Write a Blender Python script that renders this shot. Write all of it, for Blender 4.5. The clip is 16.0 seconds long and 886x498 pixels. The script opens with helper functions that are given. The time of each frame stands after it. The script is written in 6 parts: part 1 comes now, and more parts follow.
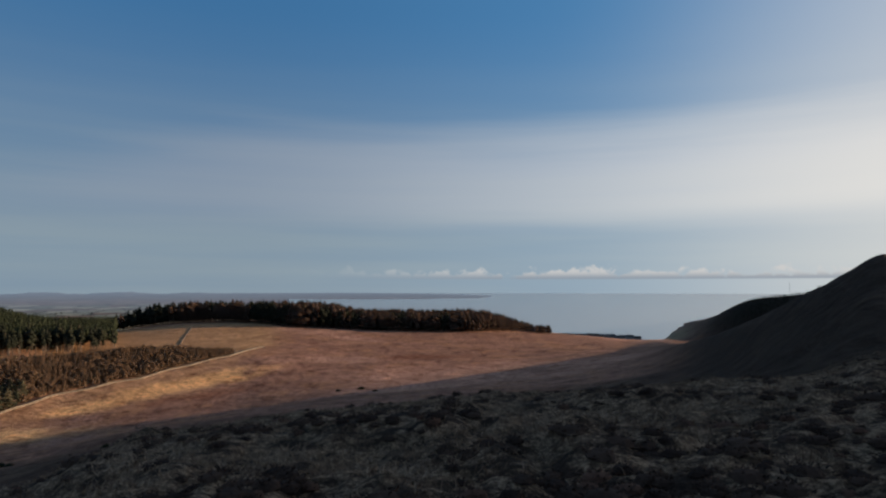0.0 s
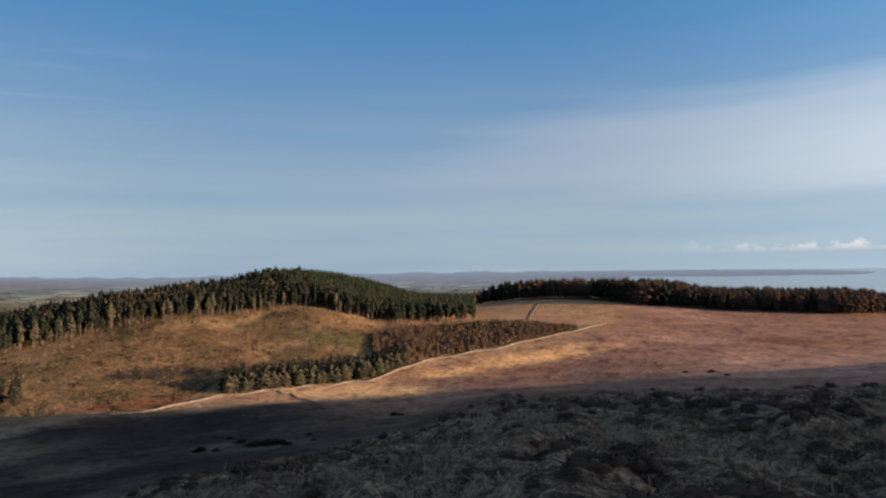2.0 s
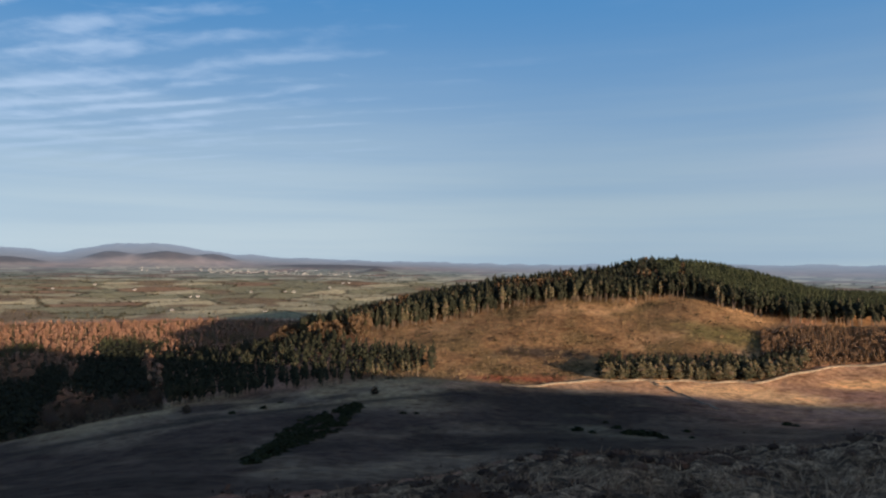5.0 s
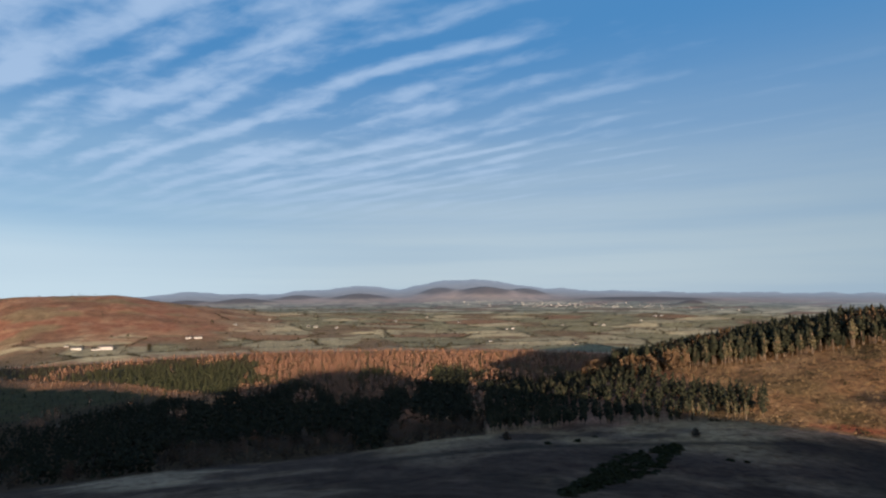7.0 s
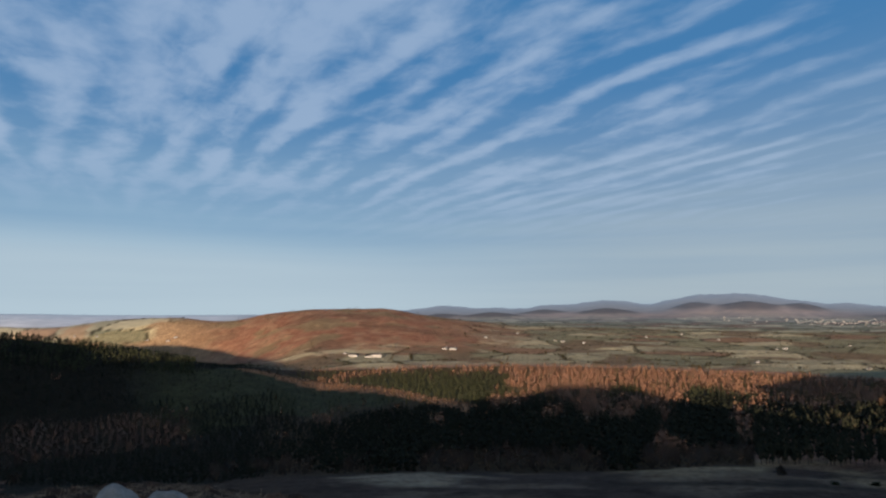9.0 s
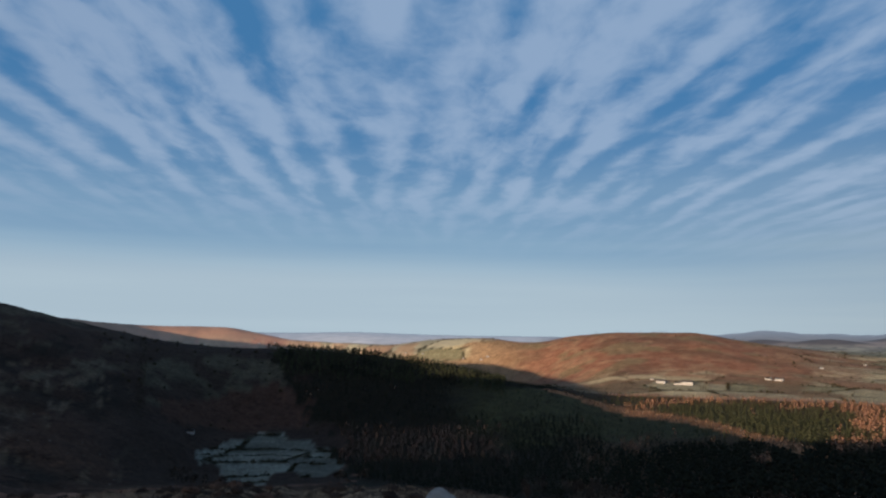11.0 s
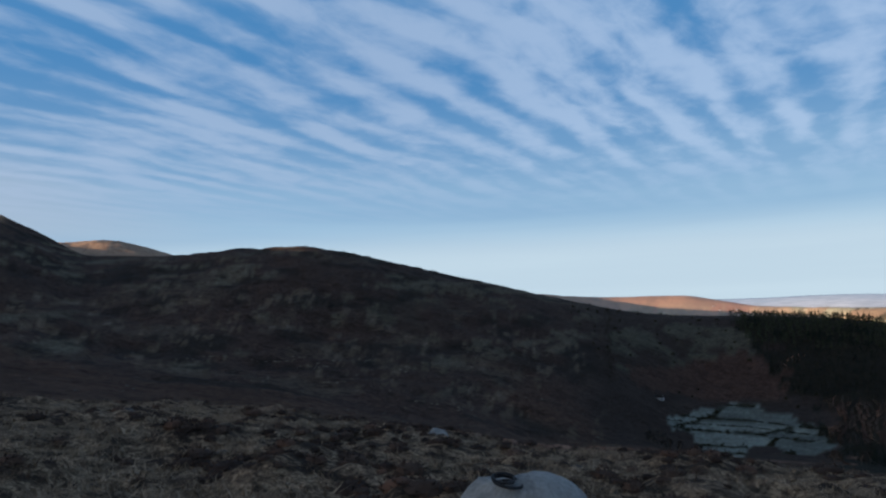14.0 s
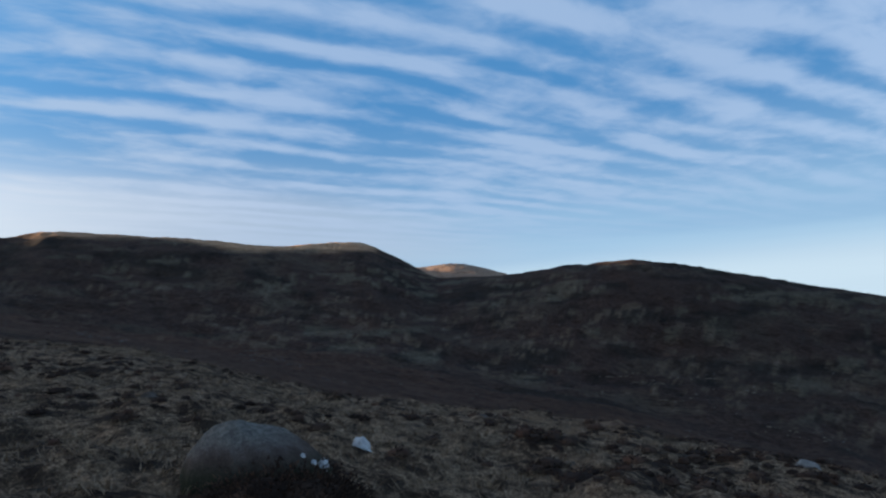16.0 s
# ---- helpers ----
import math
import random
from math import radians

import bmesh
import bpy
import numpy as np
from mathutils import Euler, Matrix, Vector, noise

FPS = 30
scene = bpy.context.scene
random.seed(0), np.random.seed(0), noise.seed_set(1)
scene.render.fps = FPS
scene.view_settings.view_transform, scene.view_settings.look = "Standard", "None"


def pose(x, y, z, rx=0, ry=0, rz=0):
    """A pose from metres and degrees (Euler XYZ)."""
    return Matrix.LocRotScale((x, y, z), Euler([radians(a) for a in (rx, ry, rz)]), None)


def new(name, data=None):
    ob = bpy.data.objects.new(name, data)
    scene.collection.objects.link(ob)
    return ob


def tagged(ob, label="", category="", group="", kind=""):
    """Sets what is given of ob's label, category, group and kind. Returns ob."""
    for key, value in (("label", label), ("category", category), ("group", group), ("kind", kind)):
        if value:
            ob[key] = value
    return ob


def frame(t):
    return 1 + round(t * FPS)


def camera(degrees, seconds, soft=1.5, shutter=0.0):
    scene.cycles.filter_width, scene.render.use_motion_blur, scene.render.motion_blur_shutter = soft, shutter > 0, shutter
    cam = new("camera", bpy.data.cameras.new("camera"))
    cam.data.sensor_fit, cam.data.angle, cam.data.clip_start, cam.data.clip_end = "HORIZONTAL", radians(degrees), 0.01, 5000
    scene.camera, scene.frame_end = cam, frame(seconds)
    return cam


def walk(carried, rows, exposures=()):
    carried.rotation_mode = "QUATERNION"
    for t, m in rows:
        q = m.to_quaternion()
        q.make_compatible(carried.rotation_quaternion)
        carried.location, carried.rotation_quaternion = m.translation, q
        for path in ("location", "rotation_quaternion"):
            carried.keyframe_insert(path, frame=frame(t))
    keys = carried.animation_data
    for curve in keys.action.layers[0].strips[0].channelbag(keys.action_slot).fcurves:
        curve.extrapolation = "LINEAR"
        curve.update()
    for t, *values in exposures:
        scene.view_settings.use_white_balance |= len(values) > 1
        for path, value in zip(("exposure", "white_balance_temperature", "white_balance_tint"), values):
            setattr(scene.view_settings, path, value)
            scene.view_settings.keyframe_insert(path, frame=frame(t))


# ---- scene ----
# ---- camera ----
# seconds, metres stepped aside, bearing (turning left), tilt up, lean
EXPO = [(0.0, 0.38), (1.0, 0.74), (2.0, 0.93), (3.5, 1.11), (6.0, 1.0), (7.2, 0.98), (8.0, 0.8), (10.5, 0.62), (12.5, 0.54), (14.5, 1.1), (16.0, 1.14)]
PATH = [
    (0, 0.000, -0.00, 3.51, -0.05),
    (0.5, 0.000, 9.13, 3.00, 1.43),
    (1, 0.000, 16.12, 2.64, 0.83),
    (1.5, 0.000, 21.63, 2.39, 0.47),
    (2, 0.000, 29.74, 1.69, 0.73),
    (2.5, 0.000, 36.48, 1.35, 0.82),
    (3, 0.000, 40.62, 1.29, 1.18),
    (3.5, 0.000, 46.56, 0.90, 0.83),
    (3.7, 0.000, 49.00, 0.54, 0.71),
    (5.8, 0.000, 72.43, 2.11, 0.17),
    (6, 0.000, 75.48, 2.37, 0.43),
    (6.5, 0.000, 82.57, 2.68, 0.21),
    (7, 0.000, 89.56, 3.97, 0.92),
    (7.5, 0.000, 95.46, 4.88, 0.96),
    (8, 0.000, 102.04, 5.11, 1.07),
    (8.2, 0.000, 103.78, 5.13, 1.00),
    (10.3, 0.000, 127.59, 6.83, 0.18),
    (10.5, 0.000, 130.53, 7.06, 0.18),
    (11, 0.000, 137.73, 7.57, -0.45),
    (11.5, 0.000, 144.25, 7.75, -0.36),
    (12, 0.000, 149.90, 7.50, -0.31),
    (12.5, 0.000, 156.83, 6.49, 0.45),
    (13, 0.000, 165.66, 5.76, 1.13),
    (13.5, 0.000, 171.49, 5.20, 1.57),
    (14, 0.034, 176.87, 5.32, 1.89),
    (14.5, 0.068, 184.61, 5.67, 2.22),
    (15, 0.102, 191.87, 6.18, 2.46),
    (15.5, 0.136, 198.77, 7.31, 1.89),
    (16, 0.170, 205.65, 7.62, 1.96),
]
EYE = 1.6
ASIDE = (math.sin(radians(75)), math.cos(radians(75)))
cam = camera(69.4, 16.0, soft=2.3)
walk(cam, [(t, pose(s * ASIDE[0], s * ASIDE[1], EYE, 90 + tilt, lean, turn)) for t, s, turn, tilt, lean in PATH],
     exposures=EXPO)

# ---- world and sun ----
SUN_AZ, SUN_EL = -80.0, 7.1          # bearing to the left of +y, height in degrees
sun_dir = Vector((-math.sin(radians(SUN_AZ)) * math.cos(radians(SUN_EL)),
                  math.cos(radians(SUN_AZ)) * math.cos(radians(SUN_EL)), math.sin(radians(SUN_EL))))
sun = new("sun", bpy.data.lights.new("sun", "SUN"))
sun.data.energy, sun.data.angle, sun.data.color = 5.0, radians(0.35), (1.0, 0.715, 0.48)
sun.matrix_world = sun_dir.to_track_quat("Z", "Y").to_matrix().to_4x4()


class Nodes:
    """A short way to write node trees."""

    def __init__(self, tree):
        self.tree = tree
        tree.nodes.clear()

    def add(self, kind, _out=0, **given):
        n = self.tree.nodes.new(kind)
        for key, value in given.items():
            if key.startswith("i_"):
                name = key[2:]
                sock = n.inputs[int(name)] if name.isdigit() else n.inputs[name.replace("_", " ")]
                if isinstance(value, bpy.types.NodeSocket):
                    self.tree.links.new(value, sock)
                else:
                    sock.default_value = value
            elif key == "operation":
                n.operation = value
            elif key == "use_clamp":
                n.use_clamp = value
            elif key == "layer_name":
                n.layer_name = value
            elif key == "data_type":
                n.data_type = value
            elif key == "blend_type":
                n.blend_type = value
            elif key == "interpolation_type":
                n.interpolation_type = value
            else:
                raise ValueError(key)
        return n.outputs[_out] if len(n.outputs) else n

    def math(self, op, a, b=0.0, clamp=False):
        return self.add("ShaderNodeMath", operation=op, use_clamp=clamp, i_0=a, i_1=b)

    def mix(self, fac, a, b, blend="MIX"):
        return self.add("ShaderNodeMix", _out=2, data_type="RGBA", blend_type=blend, i_0=fac, i_6=a, i_7=b)

    def ramp(self, fac, lo, hi):
        return self.add("ShaderNodeMapRange", interpolation_type="SMOOTHSTEP", i_0=fac, i_1=lo, i_2=hi)

    def noise(self, vec, scale, detail=4.0, rough=0.55, distort=0.0):
        return self.add("ShaderNodeTexNoise", i_Vector=vec, i_Scale=scale, i_Detail=detail, i_Roughness=rough, i_Distortion=distort)


world = bpy.data.worlds.new("sky")
scene.world = world
world.use_nodes = True
w = Nodes(world.node_tree)
air = w.tree.nodes.new("ShaderNodeTexSky")
air.sky_type, air.sun_disc, air.sun_elevation, air.sun_rotation = "NISHITA", False, radians(SUN_EL), radians(-SUN_AZ)
air.altitude, air.air_density, air.dust_density, air.ozone_density = 200.0, 1.0, 1.2, 2.0
sky = air.outputs[0]
way = w.add("ShaderNodeTexCoord")
sep = w.tree.nodes.new("ShaderNodeSeparateXYZ")
w.tree.links.new(way, sep.inputs[0])
up = w.math("MAXIMUM", sep.outputs[2], 0.012)
# cirrus streets on a flat sheet of air, running along the bearing at which they meet on the skyline
BAND = radians(142.0)


def level(bearing):
    """How far a direction points towards a bearing, in plan."""
    return w.math("ADD", w.math("MULTIPLY", sep.outputs[0], -math.sin(bearing)), w.math("MULTIPLY", sep.outputs[1], math.cos(bearing)))


def at(x, y, z=0.0):
    return w.add("ShaderNodeCombineXYZ", i_0=x, i_1=y, i_2=z)


along, across = level(BAND), level(BAND + math.pi / 2)
high = w.math("ADD", up, 0.05)
pa, pc = w.math("DIVIDE", along, high), w.math("DIVIDE", across, high)
bend = w.noise(at(w.math("MULTIPLY", pa, 0.45), w.math("MULTIPLY", pc, 0.6), 5.0), 1.0, 2.0)
pcb = w.math("ADD", pc, w.math("MULTIPLY", bend, 0.5))
streets = w.noise(at(w.math("MULTIPLY", pa, 0.26), pcb), 5.4, 1.0, 0.4, 0.15)
rows_ = w.math("ADD", w.math("MULTIPLY", w.math("SINE", w.math("MULTIPLY", pcb, 27.0)), 0.5), 0.5)
puffy = w.noise(at(w.math("MULTIPLY", pa, 0.62), pcb, 3.0), 8.5, 4.0, 0.55, 0.25)
wide = w.noise(at(w.math("MULTIPLY", pa, 0.3), w.math("MULTIPLY", pc, 0.42), 9.0), 1.0, 2.0)
amount = w.math("ADD", w.math("MULTIPLY", streets, 0.6), w.math("MULTIPLY", puffy, 0.42))
amount = w.math("ADD", amount, w.math("MULTIPLY", rows_, 0.12))
amount = w.math("ADD", amount, w.math("MULTIPLY", w.math("SUBTRACT", wide, 0.5), 0.36))
# the streets thicken inland and thin out towards the sea
lee = level(radians(163.0))
inland = w.ramp(lee, -0.25, 0.45)
amount = w.math("ADD", amount, w.math("MULTIPLY", w.math("SUBTRACT", inland, 1.0), 0.2))
foot = w.math("ADD", w.math("MULTIPLY", w.ramp(lee, 0.6, 1.0), 0.03), 0.085)
cirrus = w.math("MULTIPLY", w.ramp(amount, 0.42, 0.74), w.ramp(w.math("SUBTRACT", up, foot), 0.0, 0.13))
cirrus = w.math("MULTIPLY", cirrus, w.math("ADD", w.math("MULTIPLY", inland, 0.40), w.math("MULTIPLY", w.math("SUBTRACT", 1.0, w.ramp(level(radians(-30.0)), -0.35, 0.45)), 0.26)))
# overhead, out of view, an added dim grey sheet trims the light in the shade
over = w.ramp(up, 0.5, 0.85)
cirrus = w.math("MAXIMUM", cirrus, w.math("MULTIPLY", over, 0.8))
# a milky veil low over the skyline, in long layers
veil = w.math("MULTIPLY", w.ramp(w.math("MULTIPLY", up, -1.0), w.math("SUBTRACT", w.math("MULTIPLY", inland, 0.05), 0.42), -0.02), 0.95)
low = w.noise(at(w.math("MULTIPLY", along, 0.9), w.math("MULTIPLY", across, 0.9), w.math("MULTIPLY", sep.outputs[2], 17.0)), 1.5, 4.0, 0.5)
veil = w.math("MULTIPLY", veil, w.math("ADD", w.math("MULTIPLY", w.ramp(low, 0.3, 0.7), 0.16), 0.62))
sea_ward = level(radians(-62.0))
glow = w.ramp(sea_ward, 0.1, 1.05)
# a high milky sheet over the sea, its upper edge falling away inland, with a clear strip below it
rim_ = w.math("ADD", w.math("MULTIPLY", w.ramp(sea_ward, -0.5, 0.25), 0.17), 0.075)
rim_ = w.math("ADD", rim_, w.math("MULTIPLY", w.math("SUBTRACT", low, 0.5), 0.07))
gap_ = w.math("SUBTRACT", up, rim_)
milk = w.math("MULTIPLY", w.math("SUBTRACT", 1.0, w.ramp(gap_, -0.06, 0.03)), w.ramp(w.math("ADD", up, w.math("MULTIPLY", low, 0.03)), 0.085, 0.15))
milk = w.math("MULTIPLY", milk, w.math("MULTIPLY", w.ramp(sea_ward, -0.4, 0.2), 0.4))
pale = w.mix(glow, w.mix(w.ramp(lee, 0.3, 0.9), w.mix(w.ramp(level(radians(105.0)), 0.55, 0.97), (4.3, 5.1, 5.35, 1), (5.6, 6.4, 6.6, 1)), (4.9, 6.7, 7.9, 1)), (6.6, 7.5, 7.7, 1))
blue = w.mix(0.88, w.mix(1.0, sky, (0.55, 1.0, 1.40, 1), "MULTIPLY"), w.mix(glow, (0.70, 2.35, 4.95, 1), (1.3, 3.8, 7.3, 1)))
tone = w.mix(veil, blue, pale)
# a pale bank of haze low over the inland hills, with an even top
top_ = w.math("ADD", w.math("MULTIPLY", w.ramp(lee, 0.6, 1.0), 0.028), 0.078)
bank = w.math("SUBTRACT", 1.0, w.ramp(w.math("SUBTRACT", w.math("ADD", up, w.math("MULTIPLY", w.math("SUBTRACT", low, 0.5), 0.02)), top_), -0.034, 0.034))
bank = w.math("MULTIPLY", bank, w.math("ADD", w.math("MULTIPLY", w.ramp(lee, 0.3, 0.85), 0.42), 0.05))
tone = w.mix(bank, tone, (6.7, 7.6, 8.0, 1))
tone = w.mix(milk, tone, w.mix(glow, (4.6, 5.0, 5.9, 1), (14.5, 13.6, 12.6, 1)))
# thin cloud brightens round the hidden sun
near_sun = w.add("ShaderNodeVectorMath", _out=1, operation="DOT_PRODUCT", i_0=way, i_1=tuple(Vector((math.sin(radians(58)), math.cos(radians(58)), 0.1)).normalized()))
tone = w.mix(w.math("MULTIPLY", w.math("POWER", w.ramp(near_sun, 0.55, 1.03), 2.3), 0.55), tone, (13.4, 12.2, 10.6, 1))
tone = w.mix(cirrus, tone, w.mix(over, w.mix(glow, w.mix(w.ramp(level(radians(115.0)), 0.25, 0.85), (3.85, 4.95, 6.75, 1), (4.5, 5.8, 7.8, 1)), (8.4, 8.2, 7.8, 1)), (1.0, 0.97, 0.98, 1)))
# the bright air round the sun
aureole = w.ramp(w.add("ShaderNodeVectorMath", _out=1, operation="DOT_PRODUCT", i_0=way, i_1=tuple(sun_dir)), 0.9, 1.0)
tone = w.mix(w.math("MULTIPLY", w.math("POWER", aureole, 1.5), 0.9), tone, (20.0, 17.5, 14.5, 1))
# a row of small cumulus far out over the sea
puff_at = at(sep.outputs[0], sep.outputs[1], w.math("MULTIPLY", sep.outputs[2], 1.3))
puff = w.math("ADD", w.math("MULTIPLY", w.noise(puff_at, 46.0, 4.0, 0.55), 0.7), w.math("MULTIPLY", w.noise(puff_at, 9.0, 2.0), 0.4))
puff = w.math("SUBTRACT", puff, w.math("MULTIPLY", w.math("SUBTRACT", sep.outputs[2], 0.0150), 13.0))
puffs = w.math("MULTIPLY", w.ramp(puff, 0.36, 0.48), w.ramp(sep.outputs[2], 0.0130, 0.0152))
puffs = w.math("MULTIPLY", puffs, w.math("MULTIPLY", w.ramp(sea_ward, 0.25, 0.6), 0.8))
tone = w.mix(puffs, tone, w.mix(w.ramp(sep.outputs[2], 0.014, 0.027), (3.8, 4.3, 5.0, 1), (8.6, 8.4, 8.2, 1)))
bg = w.add("ShaderNodeBackground", i_0=tone, i_1=0.055)
w.add("ShaderNodeOutputWorld", i_0=bg)


# ---- materials ----
def material(name):
    m = bpy.data.materials.new(name)
    m.use_nodes = True
    return m, Nodes(m.node_tree)


def finish(n, colour, rough=0.9, bump=None, strength=0.4, distance=0.05, metal=0.0, spec=0.25):
    shader = n.tree.nodes.new("ShaderNodeBsdfPrincipled")
    for key, value in (("Base Color", colour), ("Roughness", rough), ("Metallic", metal), ("Specular IOR Level", spec)):
        if isinstance(value, bpy.types.NodeSocket):
            n.tree.links.new(value, shader.inputs[key])
        else:
            shader.inputs[key].default_value = value
    if bump is not None:
        n.tree.links.new(n.add("ShaderNodeBump", i_Strength=strength, i_Distance=distance, i_Height=bump), shader.inputs["Normal"])
    n.add("ShaderNodeOutputMaterial", i_0=shader.outputs[0])


def ground_material():
    m, n = material("ground_cover")
    cover = n.add("ShaderNodeVertexColor", layer_name="cover")
    knoll = n.add("ShaderNodeVertexColor", _out=1, layer_name="cover")
    place = n.add("ShaderNodeNewGeometry")
    big = n.noise(place, 0.045, 5.0, 0.6)
    mid = n.noise(place, 0.35, 5.0, 0.65)
    small = n.noise(place, 6.5, 6.0, 0.75)
    c = n.mix(n.ramp(big, 0.3, 0.7), n.mix(1.0, cover, (0.8, 0.76, 0.72, 1), "MULTIPLY"), n.mix(1.0, cover, (1.16, 1.14, 1.1, 1), "MULTIPLY"))
    tame = n.math("SUBTRACT", 1.0, n.add("ShaderNodeVertexColor", layer_name="tame"))
    tuss = n.noise(place, 0.11, 6.0, 0.7)
    c = n.mix(n.math("MULTIPLY", n.ramp(tuss, 0.52, 0.66), tame), c, n.mix(1.0, c, (0.5, 0.42, 0.38, 1), "MULTIPLY"))
    c = n.mix(n.ramp(n.noise(place, 0.075, 5.0, 0.65), 0.56, 0.7), c, n.mix(1.0, c, (1.45, 1.4, 1.3, 1), "MULTIPLY"))
    c = n.mix(n.ramp(mid, 0.4, 0.58), n.mix(1.0, c, (0.66, 0.63, 0.61, 1), "MULTIPLY"), n.mix(1.0, c, (1.1, 1.1, 1.08, 1), "MULTIPLY"))
    c = n.mix(n.ramp(small, 0.3, 0.62), n.mix(1.0, c, (0.62, 0.58, 0.55, 1), "MULTIPLY"), n.mix(1.0, c, (1.2, 1.18, 1.12, 1), "MULTIPLY"))
    lumps = n.noise(place, 1.7, 8.0, 0.68)
    fuzz = n.noise(place, 24.0, 4.0, 0.7)
    turf = n.mix(n.ramp(lumps, 0.41, 0.55), (0.042, 0.028, 0.022, 1), n.mix(n.ramp(small, 0.4, 0.6), (0.12, 0.08, 0.055, 1), (0.43, 0.305, 0.205, 1)))
    turf = n.mix(n.ramp(fuzz, 0.38, 0.58), n.mix(1.0, turf, (0.45, 0.42, 0.4, 1), "MULTIPLY"), n.mix(1.0, turf, (1.3, 1.28, 1.25, 1), "MULTIPLY"))
    c = n.mix(n.math("MULTIPLY", knoll, 0.88), c, turf)
    height = n.math("ADD", n.math("MULTIPLY", mid, 2.0), n.math("MULTIPLY", small, 0.25))
    finish(n, c, 0.95, height, 0.8, 0.8, spec=0.1)
    return m


def leaf_material(name, dark, light, odd=None, airy=0.0):
    m, n = material(name)
    rnd = n.add("ShaderNodeNewGeometry", _out=8)
    obj = n.add("ShaderNodeObjectInfo", _out=5)
    r = n.math("FRACT", n.math("ADD", rnd, obj))
    place = n.add("ShaderNodeNewGeometry")
    c = n.mix(r, (*dark, 1), (*light, 1))
    if odd:
        c = n.mix(n.ramp(r, 0.8, 0.95), c, (*odd, 1))
    grain = n.noise(place, 1.6, 4.0, 0.7)
    c = n.mix(n.ramp(grain, 0.3, 0.7), n.mix(1.0, c, (0.55, 0.55, 0.55, 1), "MULTIPLY"), c)
    if not airy:
        finish(n, c, 0.9, grain, 0.45, 0.3, spec=0.08)
        return m
    # leafless twigs: the light partly passes between them
    body = n.add("ShaderNodeBsdfDiffuse", i_0=c)
    both = n.add("ShaderNodeMixShader", i_0=airy, i_1=body, i_2=n.add("ShaderNodeBsdfTransparent"))
    n.add("ShaderNodeOutputMaterial", i_0=both)
    return m


def plain_material(name, dark, light, scale, rough=0.85, strength=0.4, spec=0.25, speck=None):
    m, n = material(name)
    place = n.add("ShaderNodeTexCoord", _out=3)
    big, small = n.noise(place, scale, 5.0, 0.6), n.noise(place, scale * 9, 5.0, 0.7)
    c = n.mix(n.ramp(big, 0.3, 0.7), (*dark, 1), (*light, 1))
    c = n.mix(n.ramp(small, 0.3, 0.65), n.mix(1.0, c, (0.7, 0.7, 0.7, 1), "MULTIPLY"), c)
    if speck:
        spots = n.noise(place, scale * 3.2, 3.0, 0.5)
        c = n.mix(n.ramp(spots, 0.6, 0.66), c, (*speck, 1))
    finish(n, c, rough, n.math("ADD", big, n.math("MULTIPLY", small, 0.5)), strength, 0.05, spec=spec)
    return m


GROUND = ground_material()
# needle colour with shade already in it, for stands out of the sun
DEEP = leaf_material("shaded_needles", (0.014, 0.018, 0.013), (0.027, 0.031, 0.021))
CONIFER = leaf_material("conifer_needles", (0.018, 0.023, 0.016), (0.04, 0.044, 0.029), (0.055, 0.05, 0.034))
THICK = leaf_material("spruce_needles", (0.03, 0.04, 0.022), (0.062, 0.074, 0.04), (0.045, 0.05, 0.03))
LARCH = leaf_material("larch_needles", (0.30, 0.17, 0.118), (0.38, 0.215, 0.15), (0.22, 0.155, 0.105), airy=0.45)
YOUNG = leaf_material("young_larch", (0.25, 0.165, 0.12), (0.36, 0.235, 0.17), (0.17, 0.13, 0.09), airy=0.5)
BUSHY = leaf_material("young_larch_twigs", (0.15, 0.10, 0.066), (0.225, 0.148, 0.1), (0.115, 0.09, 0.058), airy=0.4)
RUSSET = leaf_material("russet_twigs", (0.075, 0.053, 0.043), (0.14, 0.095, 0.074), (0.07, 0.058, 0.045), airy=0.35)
BARE = leaf_material("bare_twigs", (0.06, 0.045, 0.036), (0.115, 0.086, 0.067), airy=0.55)
OLIVE = leaf_material("young_pine_needles", (0.065, 0.062, 0.04), (0.14, 0.125, 0.08), (0.16, 0.12, 0.085), airy=0.15)
# lighter copy of the valley needles, coloured as if sunlit
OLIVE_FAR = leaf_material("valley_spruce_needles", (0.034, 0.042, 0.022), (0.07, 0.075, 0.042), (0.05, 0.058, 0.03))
AUTUMN = leaf_material("autumn_leaves", (0.11, 0.075, 0.048), (0.17, 0.115, 0.072), (0.06, 0.058, 0.036), airy=0.3)
BRASH = leaf_material("brash", (0.13, 0.093, 0.052), (0.40, 0.285, 0.165), (0.07, 0.06, 0.034))
GORSE = leaf_material("gorse_leaves", (0.012, 0.017, 0.009), (0.03, 0.036, 0.016))
HEDGE = leaf_material("hedge_leaves", (0.025, 0.026, 0.014), (0.06, 0.05, 0.028))
BARK = plain_material("bark", (0.05, 0.035, 0.025), (0.17, 0.125, 0.09), 0.8, 0.9, 0.6)
STEM = plain_material("pale_stems", (0.09, 0.07, 0.055), (0.18, 0.14, 0.108), 0.4, 0.9, 0.3)
GRASS = leaf_material("dead_grass", (0.26, 0.18, 0.12), (0.54, 0.39, 0.265), (0.14, 0.09, 0.06))
BROWN = leaf_material("brown_grass", (0.12, 0.077, 0.054), (0.26, 0.172, 0.118), (0.36, 0.26, 0.172))
HEATHER = leaf_material("heather_sprigs", (0.04, 0.026, 0.021), (0.105, 0.068, 0.051), (0.145, 0.08, 0.056))
GRANITE = plain_material("granite", (0.2, 0.2, 0.2), (0.36, 0.36, 0.355), 3.4, 0.85, 0.6)
